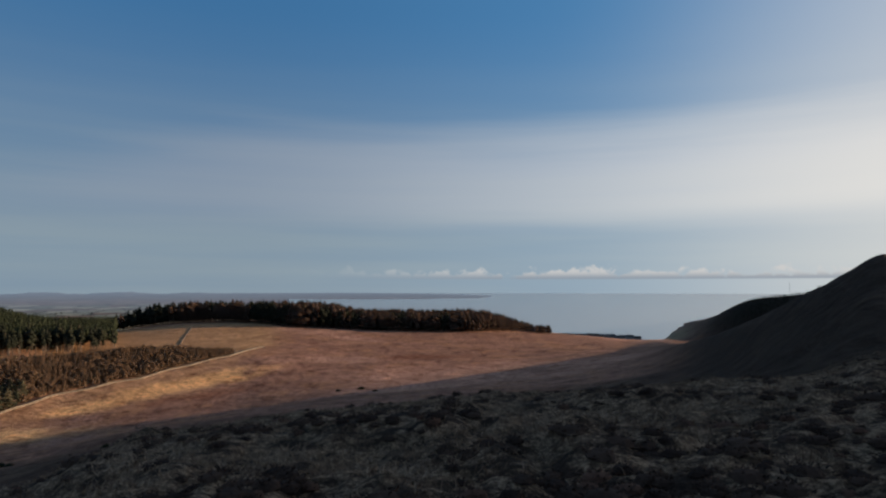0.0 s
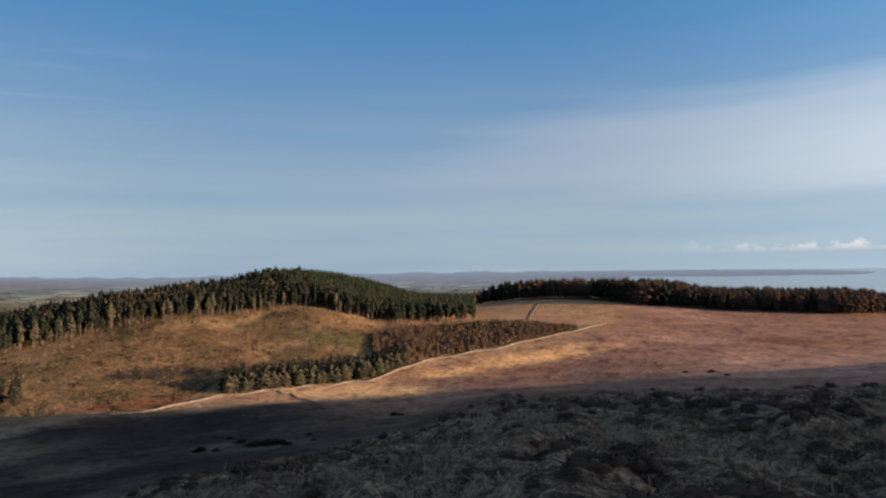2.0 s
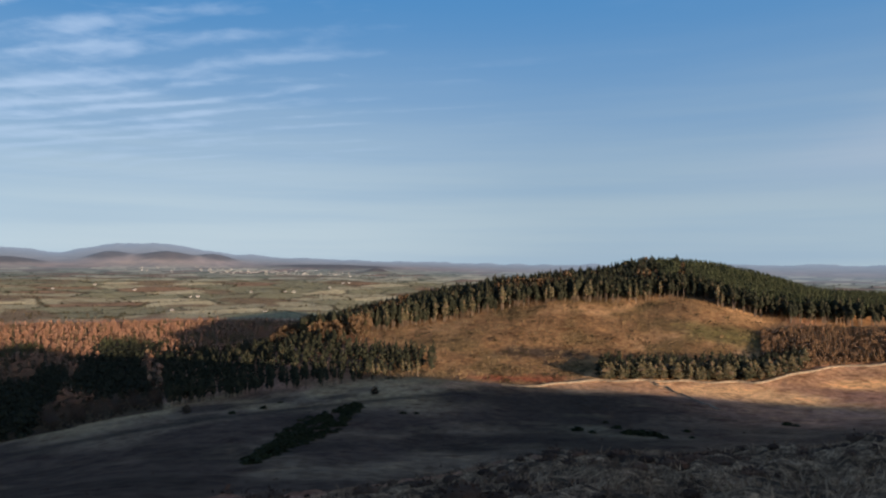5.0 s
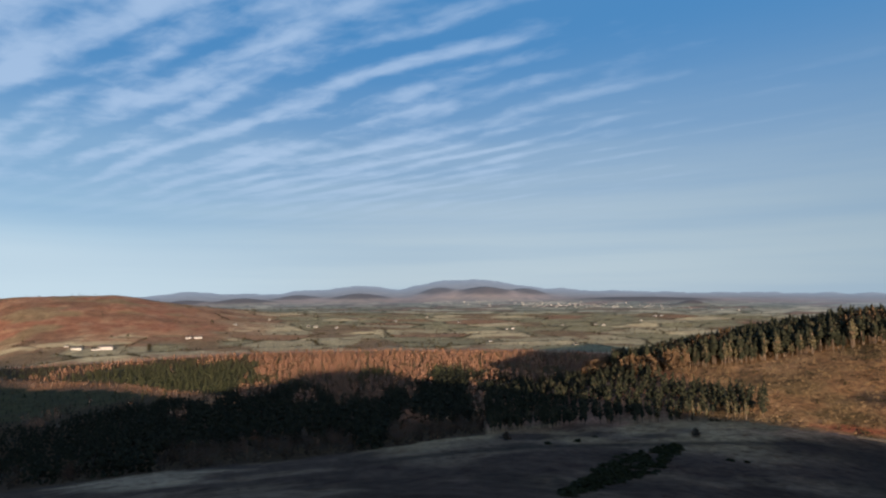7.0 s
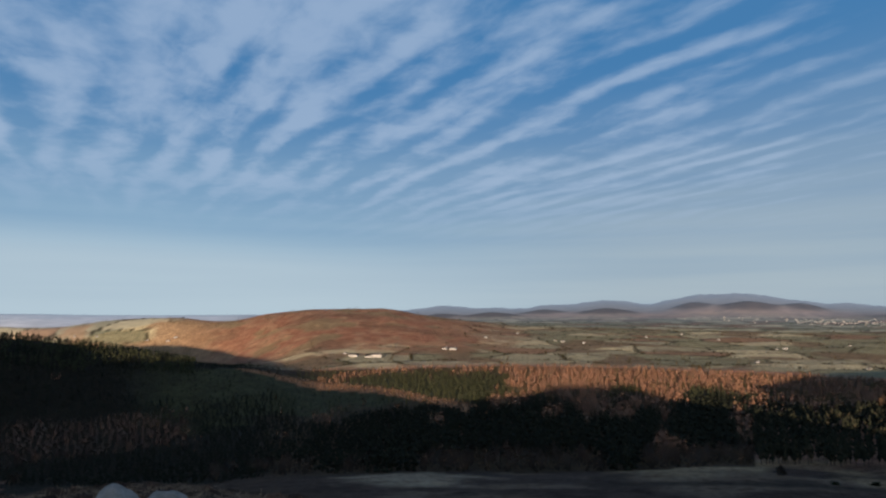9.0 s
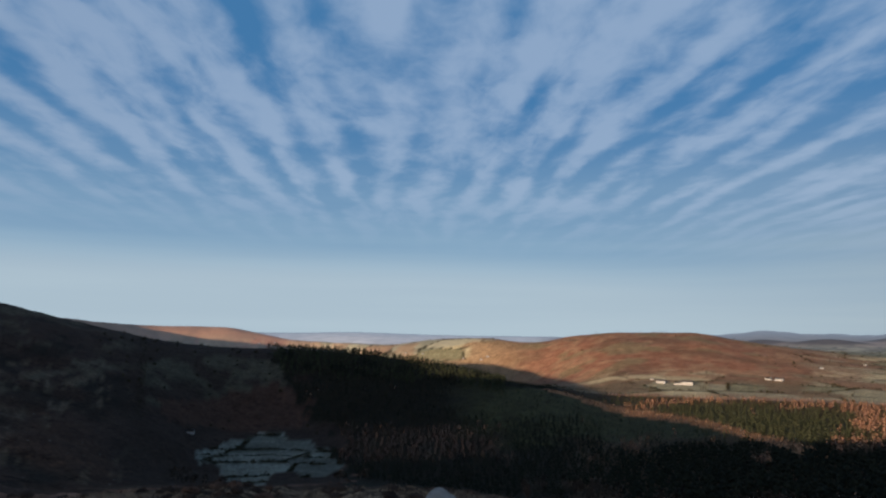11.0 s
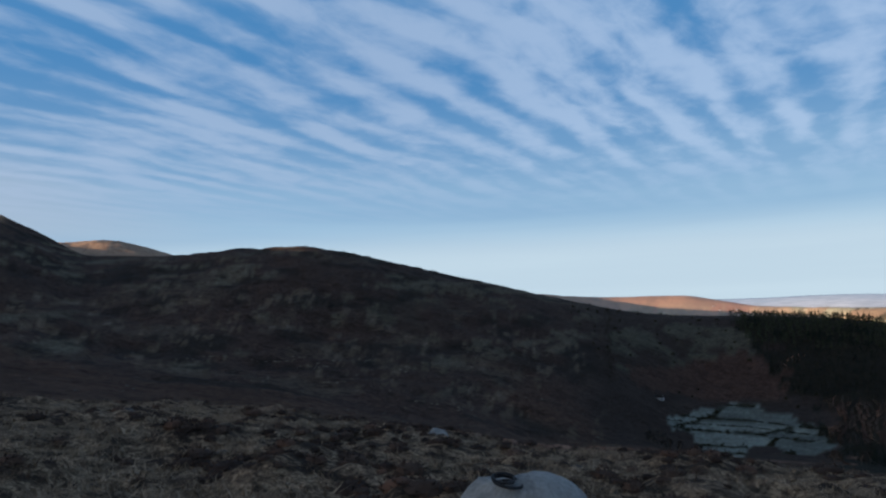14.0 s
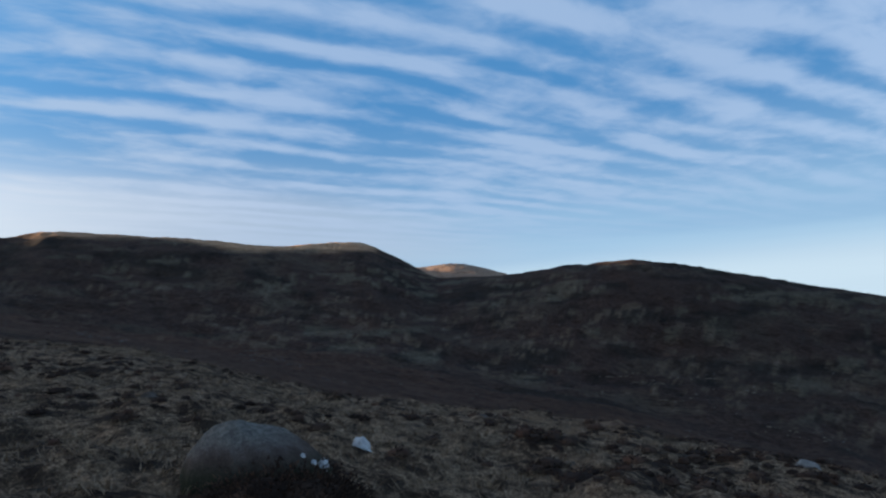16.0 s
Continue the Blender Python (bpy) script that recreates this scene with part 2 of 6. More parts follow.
MOSSY = plain_material("lichened_granite", (0.055, 0.042, 0.036), (0.20, 0.17, 0.15), 1.6, 0.9, 0.8)
QUARTZ = plain_material("white_quartz", (0.55, 0.55, 0.56), (0.78, 0.78, 0.78), 5.0, 0.6, 0.4)
WALLSTONE = plain_material("wall_stone", (0.12, 0.098, 0.074), (0.28, 0.225, 0.165), 0.6, 0.9, 0.6)
RENDER_W = plain_material("white_render", (0.32, 0.325, 0.33), (0.45, 0.455, 0.46), 0.4, 0.8, 0.1)
SLATE = plain_material("slate", (0.06, 0.06, 0.07), (0.12, 0.12, 0.13), 0.5, 0.6, 0.2)
WINDOW = plain_material("dark_glass", (0.02, 0.022, 0.025), (0.04, 0.04, 0.045), 1.0, 0.2, 0.0)
STEEL = plain_material("painted_steel", (0.25, 0.25, 0.26), (0.35, 0.35, 0.36), 1.0, 0.5, 0.1)
BLACK = plain_material("black_paint", (0.01, 0.01, 0.012), (0.025, 0.025, 0.028), 8.0, 0.55, 0.2)


def boulder_material():
    """Granite with pale lichen on its crown, rusty sides and moss at the foot."""
    m, n = material("weathered_granite")
    place = n.add("ShaderNodeTexCoord", _out=3)
    parts_ = n.tree.nodes.new("ShaderNodeSeparateXYZ")
    n.tree.links.new(place, parts_.inputs[0])
    big_, small_ = n.noise(place, 2.2, 5.0, 0.65), n.noise(place, 16.0, 5.0, 0.7)
    speck_ = n.noise(place, 60.0, 3.0, 0.6)
    c = n.mix(n.ramp(big_, 0.35, 0.65), (0.085, 0.06, 0.052, 1), (0.15, 0.115, 0.10, 1))
    crown = n.ramp(n.math("ADD", parts_.outputs[2], n.math("MULTIPLY", n.math("SUBTRACT", big_, 0.5), 0.6)), 0.55, 0.88)
    c = n.mix(crown, c, n.mix(n.ramp(small_, 0.35, 0.65), (0.12, 0.113, 0.105, 1), (0.24, 0.23, 0.21, 1)))
    foot_ = n.ramp(n.math("SUBTRACT", n.math("MULTIPLY", small_, 0.3), parts_.outputs[2]), -0.55, -0.22)
    c = n.mix(foot_, c, (0.03, 0.034, 0.02, 1))
    c = n.mix(n.ramp(speck_, 0.35, 0.62), n.mix(1.0, c, (0.72, 0.72, 0.72, 1), "MULTIPLY"), c)
    finish(n, c, 0.92, n.math("ADD", big_, n.math("MULTIPLY", small_, 0.5)), 0.7, 0.06, spec=0.15)
    return m


WEATHERED = boulder_material()


def water_material():
    m, n = material("sea_water")
    place = n.add("ShaderNodeNewGeometry")
    squash = n.add("ShaderNodeVectorMath", operation="MULTIPLY", i_0=place, i_1=(0.004, 0.012, 0.01))
    wave = n.noise(squash, 6.0, 6.0, 0.6)
    c = n.mix(wave, (0.22, 0.27, 0.30, 1), (0.29, 0.33, 0.36, 1))
    finish(n, c, 0.15, wave, 0.03, 1.0, spec=0.5)
    return m


WATER = water_material()


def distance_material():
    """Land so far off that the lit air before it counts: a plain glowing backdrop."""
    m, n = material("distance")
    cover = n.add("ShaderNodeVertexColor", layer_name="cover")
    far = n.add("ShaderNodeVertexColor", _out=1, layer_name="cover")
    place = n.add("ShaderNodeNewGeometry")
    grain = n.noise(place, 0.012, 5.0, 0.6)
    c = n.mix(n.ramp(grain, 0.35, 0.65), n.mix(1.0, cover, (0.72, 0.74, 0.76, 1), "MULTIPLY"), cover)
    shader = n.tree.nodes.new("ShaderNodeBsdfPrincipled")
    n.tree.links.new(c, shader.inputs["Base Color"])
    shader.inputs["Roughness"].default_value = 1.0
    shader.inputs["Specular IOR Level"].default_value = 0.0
    # haze put in as a bluish glow laid over the cover
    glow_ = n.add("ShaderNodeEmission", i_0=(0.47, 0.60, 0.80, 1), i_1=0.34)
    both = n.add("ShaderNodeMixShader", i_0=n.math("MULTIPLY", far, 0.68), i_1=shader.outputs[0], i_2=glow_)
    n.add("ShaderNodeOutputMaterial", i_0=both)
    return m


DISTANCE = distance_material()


# ---- the lie of the land ----
def lattice(ix, iy, seed):
    h = (ix.astype(np.int64) * 374761393 + iy.astype(np.int64) * 668265263 + seed * 1274126177) & 0x7FFFFFFF
    h = ((h ^ (h >> 13)) * 1274126177) & 0x7FFFFFFF
    return ((h ^ (h >> 16)) & 0xFFFF) / 65535.0


def value_noise(x, y, seed=0):
    ix, iy = np.floor(x), np.floor(y)
    fx, fy = x - ix, y - iy
    fx, fy = fx * fx * (3 - 2 * fx), fy * fy * (3 - 2 * fy)
    a, b = lattice(ix, iy, seed), lattice(ix + 1, iy, seed)
    c, d = lattice(ix, iy + 1, seed), lattice(ix + 1, iy + 1, seed)
    return (a * (1 - fx) + b * fx) * (1 - fy) + (c * (1 - fx) + d * fx) * fy


def fbm(x, y, octaves=4, seed=0, gain=0.5):
    total, amp, norm = 0, 1.0, 0
    for k in range(octaves):
        total = total + amp * value_noise(x * 2 ** k + 17.3 * k, y * 2 ** k - 9.1 * k, seed + k)
        norm, amp = norm + amp, amp * gain
    return total / norm


def smooth(lo, hi, v):
    t = np.clip((v - lo) / (hi - lo), 0, 1)
    return t * t * (3 - 2 * t)


def curve(xs, ys, q):
    """A curve through the knots that never overshoots."""
    h, d = np.diff(xs), np.diff(ys) / np.diff(xs)
    m = np.zeros(len(xs))
    same = d[:-1] * d[1:] > 0
    w1, w2 = 2 * h[1:] + h[:-1], h[1:] + 2 * h[:-1]
    with np.errstate(divide="ignore", invalid="ignore"):
        mid = (w1 + w2) / (w1 / d[:-1] + w2 / d[1:])
    m[1:-1] = np.where(same, mid, 0)
    m[0], m[-1] = d[0], d[-1]
    i = np.clip(np.searchsorted(xs, q) - 1, 0, len(h) - 1)
    t = (q - xs[i]) / h[i]
    return ((1 + 2 * t) * (1 - t) ** 2 * ys[i] + t * (1 - t) ** 2 * h[i] * m[i]
            + t * t * (3 - 2 * t) * ys[i + 1] + t * t * (t - 1) * h[i] * m[i + 1])


def ring(rows, column, q):
    """Values round the compass from rows that begin with a bearing."""
    a = np.array(sorted((r[0] % 360, *r[1:]) for r in rows))
    xs = np.concatenate([a[-3:, 0] - 360, a[:, 0], a[:3, 0] + 360])
    ys = np.concatenate([a[-3:, column], a[:, column], a[:3, column]])
    return curve(xs, ys, np.asarray(q) % 360)


# lines of the land round the viewpoint: bearing, distance, slope up from the eye (degrees)
BROW = [(-34.5, 30, -5.3), (-28, 26, -6.9), (-20, 24, -8.1), (-10, 22, -9.4), (0, 21, -10.3), (11, 20, -11.2), (18, 18, -11.7),
        (26, 17, -12.6), (33, 15, -14.8), (42, 13, -16.3), (53, 12, -17.2), (64, 11.5, -19.4), (76, 11, -20.5), (90, 11.5, -20),
        (105, 12, -18.5), (118, 13, -16.5), (128, 13.5, -14.8), (134, 14, -13.6), (143, 14.5, -13.1), (157, 15, -12.6),
        (168, 15.5, -12.4), (176, 17, -10.95), (186, 18, -9.7), (192, 19, -8.45), (200, 20, -7.7), (207.5, 22, -6.5),
        (215, 25, -4.75), (222, 28, -2.9), (228.6, 32, -1.2), (234.6, 36, 0), (240, 40, 0.6), (265, 45, 3.5), (285, 45, 3.2), (293, 45, 0.5), (304, 40, -1), (317, 34, -4)]
FOOT = [(-34.5, 50, -4.4), (-28, 58, -6.6), (-20, 90, -8.3), (-10, 120, -9.6), (0, 140, -10.4), (11, 140, -11.4), (18, 130, -11.8),
        (26, 115, -12.8), (33, 100, -15), (42, 90, -16.4), (53, 80, -17.3), (64, 70, -19.2), (76, 65, -19), (90, 70, -18),
        (105, 80, -17.2), (118, 90, -16.2), (128, 100, -15.2), (134, 110, -14.3), (143, 140, -13.6), (157, 150, -13.2),
        (168, 130, -12.8), (176, 110, -11.3), (186, 100, -10), (192, 95, -8.8), (200, 90, -8), (207.5, 85, -6.8), (215, 80, -5),
        # 250 to 282: a rise out of view, added to keep the knoll in shade
        (222, 80, -3.1), (228.6, 80, -1.4), (234.6, 80, -0.2), (240, 80, 0.8), (250, 90, 3.8), (258, 92, 5.2), (270, 95, 6.2), (282, 95, 6.2), (292, 95, 2), (304, 85, -1.5), (317, 68, -4.4)]
LOWER = [(-34.5, 78, -0.6), (-28, 96, -4.1), (-20, 210, -6.5), (-10, 280, -7.9), (0, 285, -8.8), (11, 285, -9.7), (18, 280, -10.4),
         (26, 275, -10.9), (33, 280, -11.2), (42, 290, -11), (53, 290, -11.3), (64, 285, -10.6), (74, 280, -11.1), (84, 275, -11.9),
         (95, 260, -13), (105, 250, -13.5), (118, 250, -13.6), (128, 270, -13.7), (137, 380, -13.3), (147, 440, -12.2),
         (155, 440, -12.3), (161, 400, -11.8), (168, 300, -12), (176, 250, -10.8), (186, 220, -9.3), (192, 210, -8), (200, 200, -7),
         (207.5, 190, -5.5), (215, 190, -3.8), (222, 190, -2), (234.6, 190, 1), (252, 260, 4), (266, 330, 5), (283, 340, 5), (292, 320, 2), (300, 280, -1), (313, 150, -5), (319, 100, -4)]
MIDDLE = [(-34.7, 112, 2.46), (-32.3, 116, 1.1), (-29.6, 132, -0.4), (-26.5, 170, -2.2), (-23.5, 250, -3.6),
          (-20, 360, -4.75), (-15, 470, -5.5), (-8, 500, -5.7), (0, 480, -5.8), (8, 470, -5.7), (15, 470, -5.3), (20, 480, -5.1),
          (26.7, 500, -4.85), (30, 490, -4.95), (34.4, 470, -4.9), (38, 470, -4.05), (41.7, 480, -3.15), (46, 470, -3.6),
          (52, 460, -3.8), (58, 450, -4.55), (64, 430, -5.7), (69, 420, -6.3), (74, 410, -7.2), (85, 450, -8.8)]
MIDDLE += [(105, 480, -9.4), (125, 540, -9.6), (140, 620, -9.1), (155, 640, -8.6), (162, 560, -7.2), (170, 480, -6), (186, 430, -4.8),
           (200, 420, -3), (210, 430, -0.6), (215, 440, 0), (224, 450, 0.7), (232.7, 450, 1.5), (240, 460, 3), (250, 600, 4.5), (262, 650, 5),
           (283, 650, 5), (293, 560, 1.4), (305, 440, -2), (314, 200, -4.5), (319, 130, -2), (322.5, 115, 0.8)]
CREST = [(-36, 260, -3.6), (-33, 300, -4), (-31, 360, -4.4), (-28.5, 440, -4.9), (-25.7, 540, -5.2), (-23.6, 620, -5.1),
         (-22, 700, -4.6), (-19.2, 800, -4.3), (-16.9, 850, -4.35), (-13, 800, -4.2), (-9, 780, -3.85), (-2.3, 800, -3.1),
         (5, 800, -3.1), (11, 800, -2.8), (17, 800, -2.75), (22, 800, -2.85), (25, 780, -3.15), (27.5, 720, -3.5), (31, 620, -3.6),
         (36, 600, -2.35), (40, 590, -1.5), (44, 580, -1.3), (48, 570, -2), (53, 560, -2.7), (58, 550, -3.4), (63, 530, -4.3),
         (68, 510, -5.5), (73, 500, -6.7), (80, 600, -7.6), (85, 680, -7), (95, 780, -6.4), (105, 830, -6.4)]
CREST += [(115, 860, -6.2), (122, 880, -6), (128, 900, -4.8), (131, 930, -4.3), (134, 960, -3.7), (137, 980, -3.0), (141, 1000, -2.3),
          (146, 1000, -1.72), (150.5, 1000, -1.5), (154.6, 1000, -1.35), (160.8, 960, -0.72), (165.6, 930, 0.36), (170.6, 910, 1.6),
          (175.7, 900, 2.94), (180.6, 900, 4.1), (184.5, 900, 5.2), (189, 900, 5.9), (194.6, 900, 5.7), (200.3, 920, 5.05),
          (205.7, 1100, 5.15), (209.7, 1130, 7.04), (213, 1150, 8.4), (214.7, 1150, 8.5), (219.6, 1000, 8.07), (225, 980, 8.6),
          (230.5, 980, 8.84), (237, 1000, 8.88), (240.4, 1030, 8.3)]
# the ridge that hides the sun, out of sight behind the viewer
CREST += [(245, 1150, 8.4), (249.6, 1150, 8.0), (252.6, 1150, 7.7), (254.8, 1150, 7.95), (256.6, 1150, 8.2), (258.7, 1150, 8.05), (259.9, 1150, 7.7),
          (261, 1150, 7.48), (262.2, 1150, 7.2), (263.6, 1150, 6.83), (264.8, 1150, 6.65), (265.6, 1150, 6.9), (267, 1150, 7.04),
          (269.7, 1150, 6.84), (271.6, 1150, 6.6), (273.7, 1150, 6.34), (276, 1150, 6.33), (277.2, 1150, 6.7), (278.2, 1150, 7.15),
          (279.4, 1150, 7.5), (280.8, 1150, 7.5), (282.2, 1150, 7.45), (283.2, 1150, 7.3), (284, 1150, 6.5), (284.8, 1150, 5.95),
          (286.5, 1150, 5.6), (288.3, 1150, 5.4), (290.2, 1150, 5.2), (291.5, 1150, 4.9), (293.7, 1150, 4.55), (295.4, 1150, 4.15),
          (297.8, 1150, 3.55), (303, 1150, 2.75), (311, 900, 0.2), (318, 400, -2.2)]
BACK = [(-36, 820, -4.4), (-31, 900, -4.6), (-28.5, 920, -4.7), (-25.7, 930, -4.7), (-23.6, 950, -4.6), (-22, 970, -4.5), (-19.2, 1050, -4.35), (-17, 1250, -4.35), (-9, 1350, -4.3), (0, 1200, -4.8), (15, 1120, -5), (26, 1000, -4.6), (31, 900, -5.8), (45, 850, -6.2), (60, 850, -6.3), (73, 900, -6), (80, 1000, -5.4),
        (95, 1150, -4.5), (105, 1150, -4.3), (115, 1180, -4.2), (122, 1200, -4.1), (128, 1450, -4.2), (134, 1780, -4.6),
        (141, 1950, -3.6), (150, 2650, -3.6), (160, 2780, -3.0), (170, 2500, -0.8), (184, 1200, 3.6),
        (200, 1300, 3.8), (206, 1500, 3.9), (214, 1500, 7), (225, 1400, 7.4), (240, 1400, 7), (249, 1450, 6.6), (256, 1480, 6), (262, 1400, 5.4), (272, 1400, 5), (282, 1400, 5.6), (290, 1400, 3.4), (303, 1400, 1.4), (314, 1400, 1)]
BEYOND = [(-36, 1150, -0.6), (-31, 1150, -0.2), (-28.5, 1130, -0.6), (-25.7, 1120, -0.95), (-23.6, 1120, -1.9), (-22, 1120, -3.2), (-19.2, 1250, -4.2), (-17, 1500, -4.8), (-9, 1700, -4), (0, 2200, -2.5), (10, 2200, -2.3), (20, 2100, -2.4), (30, 2100, -2.5), (50, 2100, -2.4),
          (75, 2100, -2.1), (85, 2100, -1.9), (95, 2100, -1.7), (105, 2100, -1.4), (110, 2100, -0.8), (113, 2100, -0.35),
          (117, 2100, 0.28), (122, 2100, 0.25), (126, 2100, -0.08), (130, 2150, -0.7), (135, 2250, -0.32), (138.7, 2320, -0.52),
          (142.5, 2380, -0.95), (150.6, 2850, -0.6), (153, 2900, -0.17), (156.7, 2900, 0.45), (162, 2900, 0.5), (167.6, 2700, 0.95),
          (175, 2200, 1.6), (190, 1900, 3.5), (198, 1900, 4.7), (202, 1900, 5.8), (204.6, 1900, 6.33), (207.2, 1900, 6.1),
          (214, 2000, 6), (240, 2000, 5.5), (262, 2000, 3), (285, 2000, 2), (305, 2000, 0)]
PLAIN = [(-36, 3000, -2.2), (-20, 3000, -2.2), (-14, 3000, -1.45), (10, 3000, -1.4), (20, 3000, -1.5), (50, 3000, -1.4), (75, 3000, -1.1), (85, 3000, -1),
         (95, 3000, -0.95), (105, 3000, -0.9), (113, 3000, -0.9), (122, 3000, -0.7), (130, 3000, -1.2), (142, 3000, -1.1),
         (150, 3350, -1.1), (160, 3350, -0.5), (170, 3200, 0.2), (204, 3000, 4.5), (240, 3000, 4), (262, 3000, 2), (285, 3000, 1), (305, 3000, -0.5)]
SKYLINE = [(-36, 4600, -0.8), (-8, 4600, -0.8), (-4, 4600, -0.62), (8, 4600, -0.42), (20, 4600, -0.42), (40, 4600, -0.42), (53, 4600, -0.5),
           (61.5, 4600, -0.39), (68.6, 4600, -0.22), (76.7, 4600, 0.05), (81.7, 4600, 0.42), (85, 4600, 0.95), (87, 4600, 1.13),
           (90.3, 4600, 1.0), (93.5, 4600, 0.43), (96.9, 4600, 0.77), (99.5, 4600, 0.45), (102.4, 4600, 0.34), (104, 4600, 0.14),
           (108, 4600, 0.2), (111, 4600, 0.36), (114, 4600, 0.15), (120, 4600, 0), (130, 4600, -0.16), (138, 4600, -0.1),
           (146, 4600, 0.08), (152, 4600, 0), (170, 4600, 0), (204, 4600, 2), (240, 4600, 2), (262, 4600, 1.2), (285, 4600, 0.4), (305, 4600, -0.5)]
LINES = [BROW, FOOT, LOWER, MIDDLE, CREST, BACK, BEYOND, PLAIN, SKYLINE]
WALL_LINE = [(56, -11.2), (50.7, -10.7), (45, -10.3), (36.6, -9.9), (31.4, -8.4), (25, -7.5), (18.4, -5.9), (15.6, -5.1)]

AZ = np.concatenate([np.arange(-36, 242, 0.28), np.arange(242, 324, 0.5)])
RR = np.concatenate([0.6 * np.exp(np.linspace(0, math.log(950 / 0.6), 310)), 950 * np.exp(np.linspace(0.008, math.log(4950 / 950), 215))])
lines_r = [ring(l, 1, AZ) for l in LINES]
lines_e = [ring(l, 2, AZ) for l in LINES]
Z = np.zeros((len(AZ), len(RR)))
logr = np.log(RR)
for i in range(len(AZ)):
    kr = np.array([l[i] for l in lines_r] + [4950.0])
    ke = np.array([l[i] for l in lines_e] + [lines_e[-1][i] - 0.35])
    for k in range(1, len(kr)):
        kr[k] = max(kr[k], kr[k - 1] * 1.03)
    zb = EYE + kr[0] * math.tan(radians(ke[0]))
    far = EYE + RR * np.tan(np.radians(curve(np.log(kr), ke, np.clip(logr, math.log(kr[0]), None))))
    Z[i] = np.where(RR < kr[0], zb * (RR / kr[0]) ** 1.5, far)
AA, RG = np.meshgrid(AZ, RR, indexing="ij")
X, Y = -np.sin(np.radians(AA)) * RG, np.cos(np.radians(AA)) * RG
# uneven ground: broad swells, gullies, and hummocks near by
swell = (fbm(X / 90, Y / 90, 4, 3) - 0.5) * np.clip(RG / 260, 0, 1) * np.where(RG < 1400, 5.0, 7.0)
swell += (np.abs(fbm(X / 330, Y / 330, 4, 13, 0.6) - 0.5) * -34 + 6) * smooth(3500, 4300, RG) * smooth(60, 75, AA) * (1 - smooth(115, 125, AA))
swell *= 1 - 0.65 * smooth(-40, -20, AA) * (1 - smooth(36, 44, AA)) * (1 - smooth(640, 760, RG))
swell *= 1 - 0.8 * smooth(243, 250, AA) * (1 - smooth(312, 320, AA))
swell *= smooth(40, 200, RG) * np.where(RG < 3500, 1 - 0.75 * smooth(2200, 3400, RG), 0.6)
gully = -np.abs(fbm(X / 60 + 7, Y / 60, 5, 21, 0.6) - 0.5) * 22 * smooth(158, 175, AA) * (1 - smooth(240, 248, AA)) * smooth(150, 450, RG)
hummock = (fbm(X / 1.7, Y / 1.7, 4, 71) - 0.5) * 0.62 * (1 - smooth(50, 140, RG)) * smooth(1.2, 4, RG)
hummock += (fbm(X / 0.6, Y / 0.6, 3, 9) - 0.5) * 0.34 * (1 - smooth(22, 45, RG)) * smooth(1.2, 4, RG)
hummock += (fbm(X / 9, Y / 9, 3, 5) - 0.5) * 0.9 * smooth(6, 30, RG) * (1 - smooth(120, 300, RG))
Z += swell + gully + hummock
foothill = np.zeros_like(Z)
Z += (fbm(AA / 1.3, RG / 900, 5, 15, 0.6) - 0.5) * 26 * smooth(3900, 4400, RG) * smooth(15, 25, AA) * (1 - smooth(125, 130, AA))
# small hills on the plain: bearing, distance, height, half-widths across and along
for ha, hr, hh, wa, wr in ((68.4, 2900, 19, 1.1, 90), (85.8, 3500, 44, 2.4, 150), (82.0, 3600, 34, 1.6, 150), (90, 3600, 30, 1.6, 150), (97, 3450, 26, 2.4, 150),
                           (102.5, 3550, 24, 2.0, 150), (107, 3300, 30, 2.6, 150), (111.5, 3400, 22, 2, 150), (72, 3300, 16, 5, 200)):
    bump = np.exp(-((AA - ha) / wa) ** 2 - ((RG - hr) / wr) ** 2)
    Z += hh * bump
    foothill = np.maximum(foothill, bump)
EL = np.degrees(np.arctan2(Z - EYE, RG))


def column(az):
    """The line of ground heights along a bearing."""
    a = (az + 36) % 360 - 36
    i = int(np.clip(np.searchsorted(AZ, a) - 1, 0, len(AZ) - 2))
    t = (a - AZ[i]) / (AZ[i + 1] - AZ[i])
    return Z[i] * (1 - t) + Z[i + 1] * t


def height(az, r):
    return float(np.interp(math.log(max(r, 0.6)), logr, column(az)))


def spot(az, r, lift=0.0):
    return Vector((-math.sin(radians(az)) * r, math.cos(radians(az)) * r, height(az, r) + lift))


def reach(az, el, least):
    """How far off the ground along a bearing first climbs to a slope from the eye, past a distance."""
    col = column(az)
    e = np.degrees(np.arctan2(col - EYE, RR))
    ok = np.where((RR > least) & (e >= el))[0]
    return float(RR[ok[0]]) if len(ok) else least


def heights(az, r):
    """As height(), for arrays."""
    a = (az + 36) % 360 - 36
    i = np.clip(np.searchsorted(AZ, a) - 1, 0, len(AZ) - 2)
    t = (a - AZ[i]) / (AZ[i + 1] - AZ[i])
    j = np.clip(np.searchsorted(RR, r) - 1, 0, len(RR) - 2)
    s = (np.log(r) - logr[j]) / (logr[j + 1] - logr[j])
    return (Z[i, j] * (1 - t) + Z[i + 1, j] * t) * (1 - s) + (Z[i, j + 1] * (1 - t) + Z[i + 1, j + 1] * t) * s


wall_az = np.array([p[0] for p in WALL_LINE][::-1])
wall_r = np.array([reach(a, e, 180) for a, e in WALL_LINE][::-1])


def wall_dist(az):
    return np.interp(az, wall_az, wall_r)


# ---- land cover ----
def blend(c, colour, k):
    return c + (np.array(colour) - c) * np.clip(k, 0, 1)[..., None]


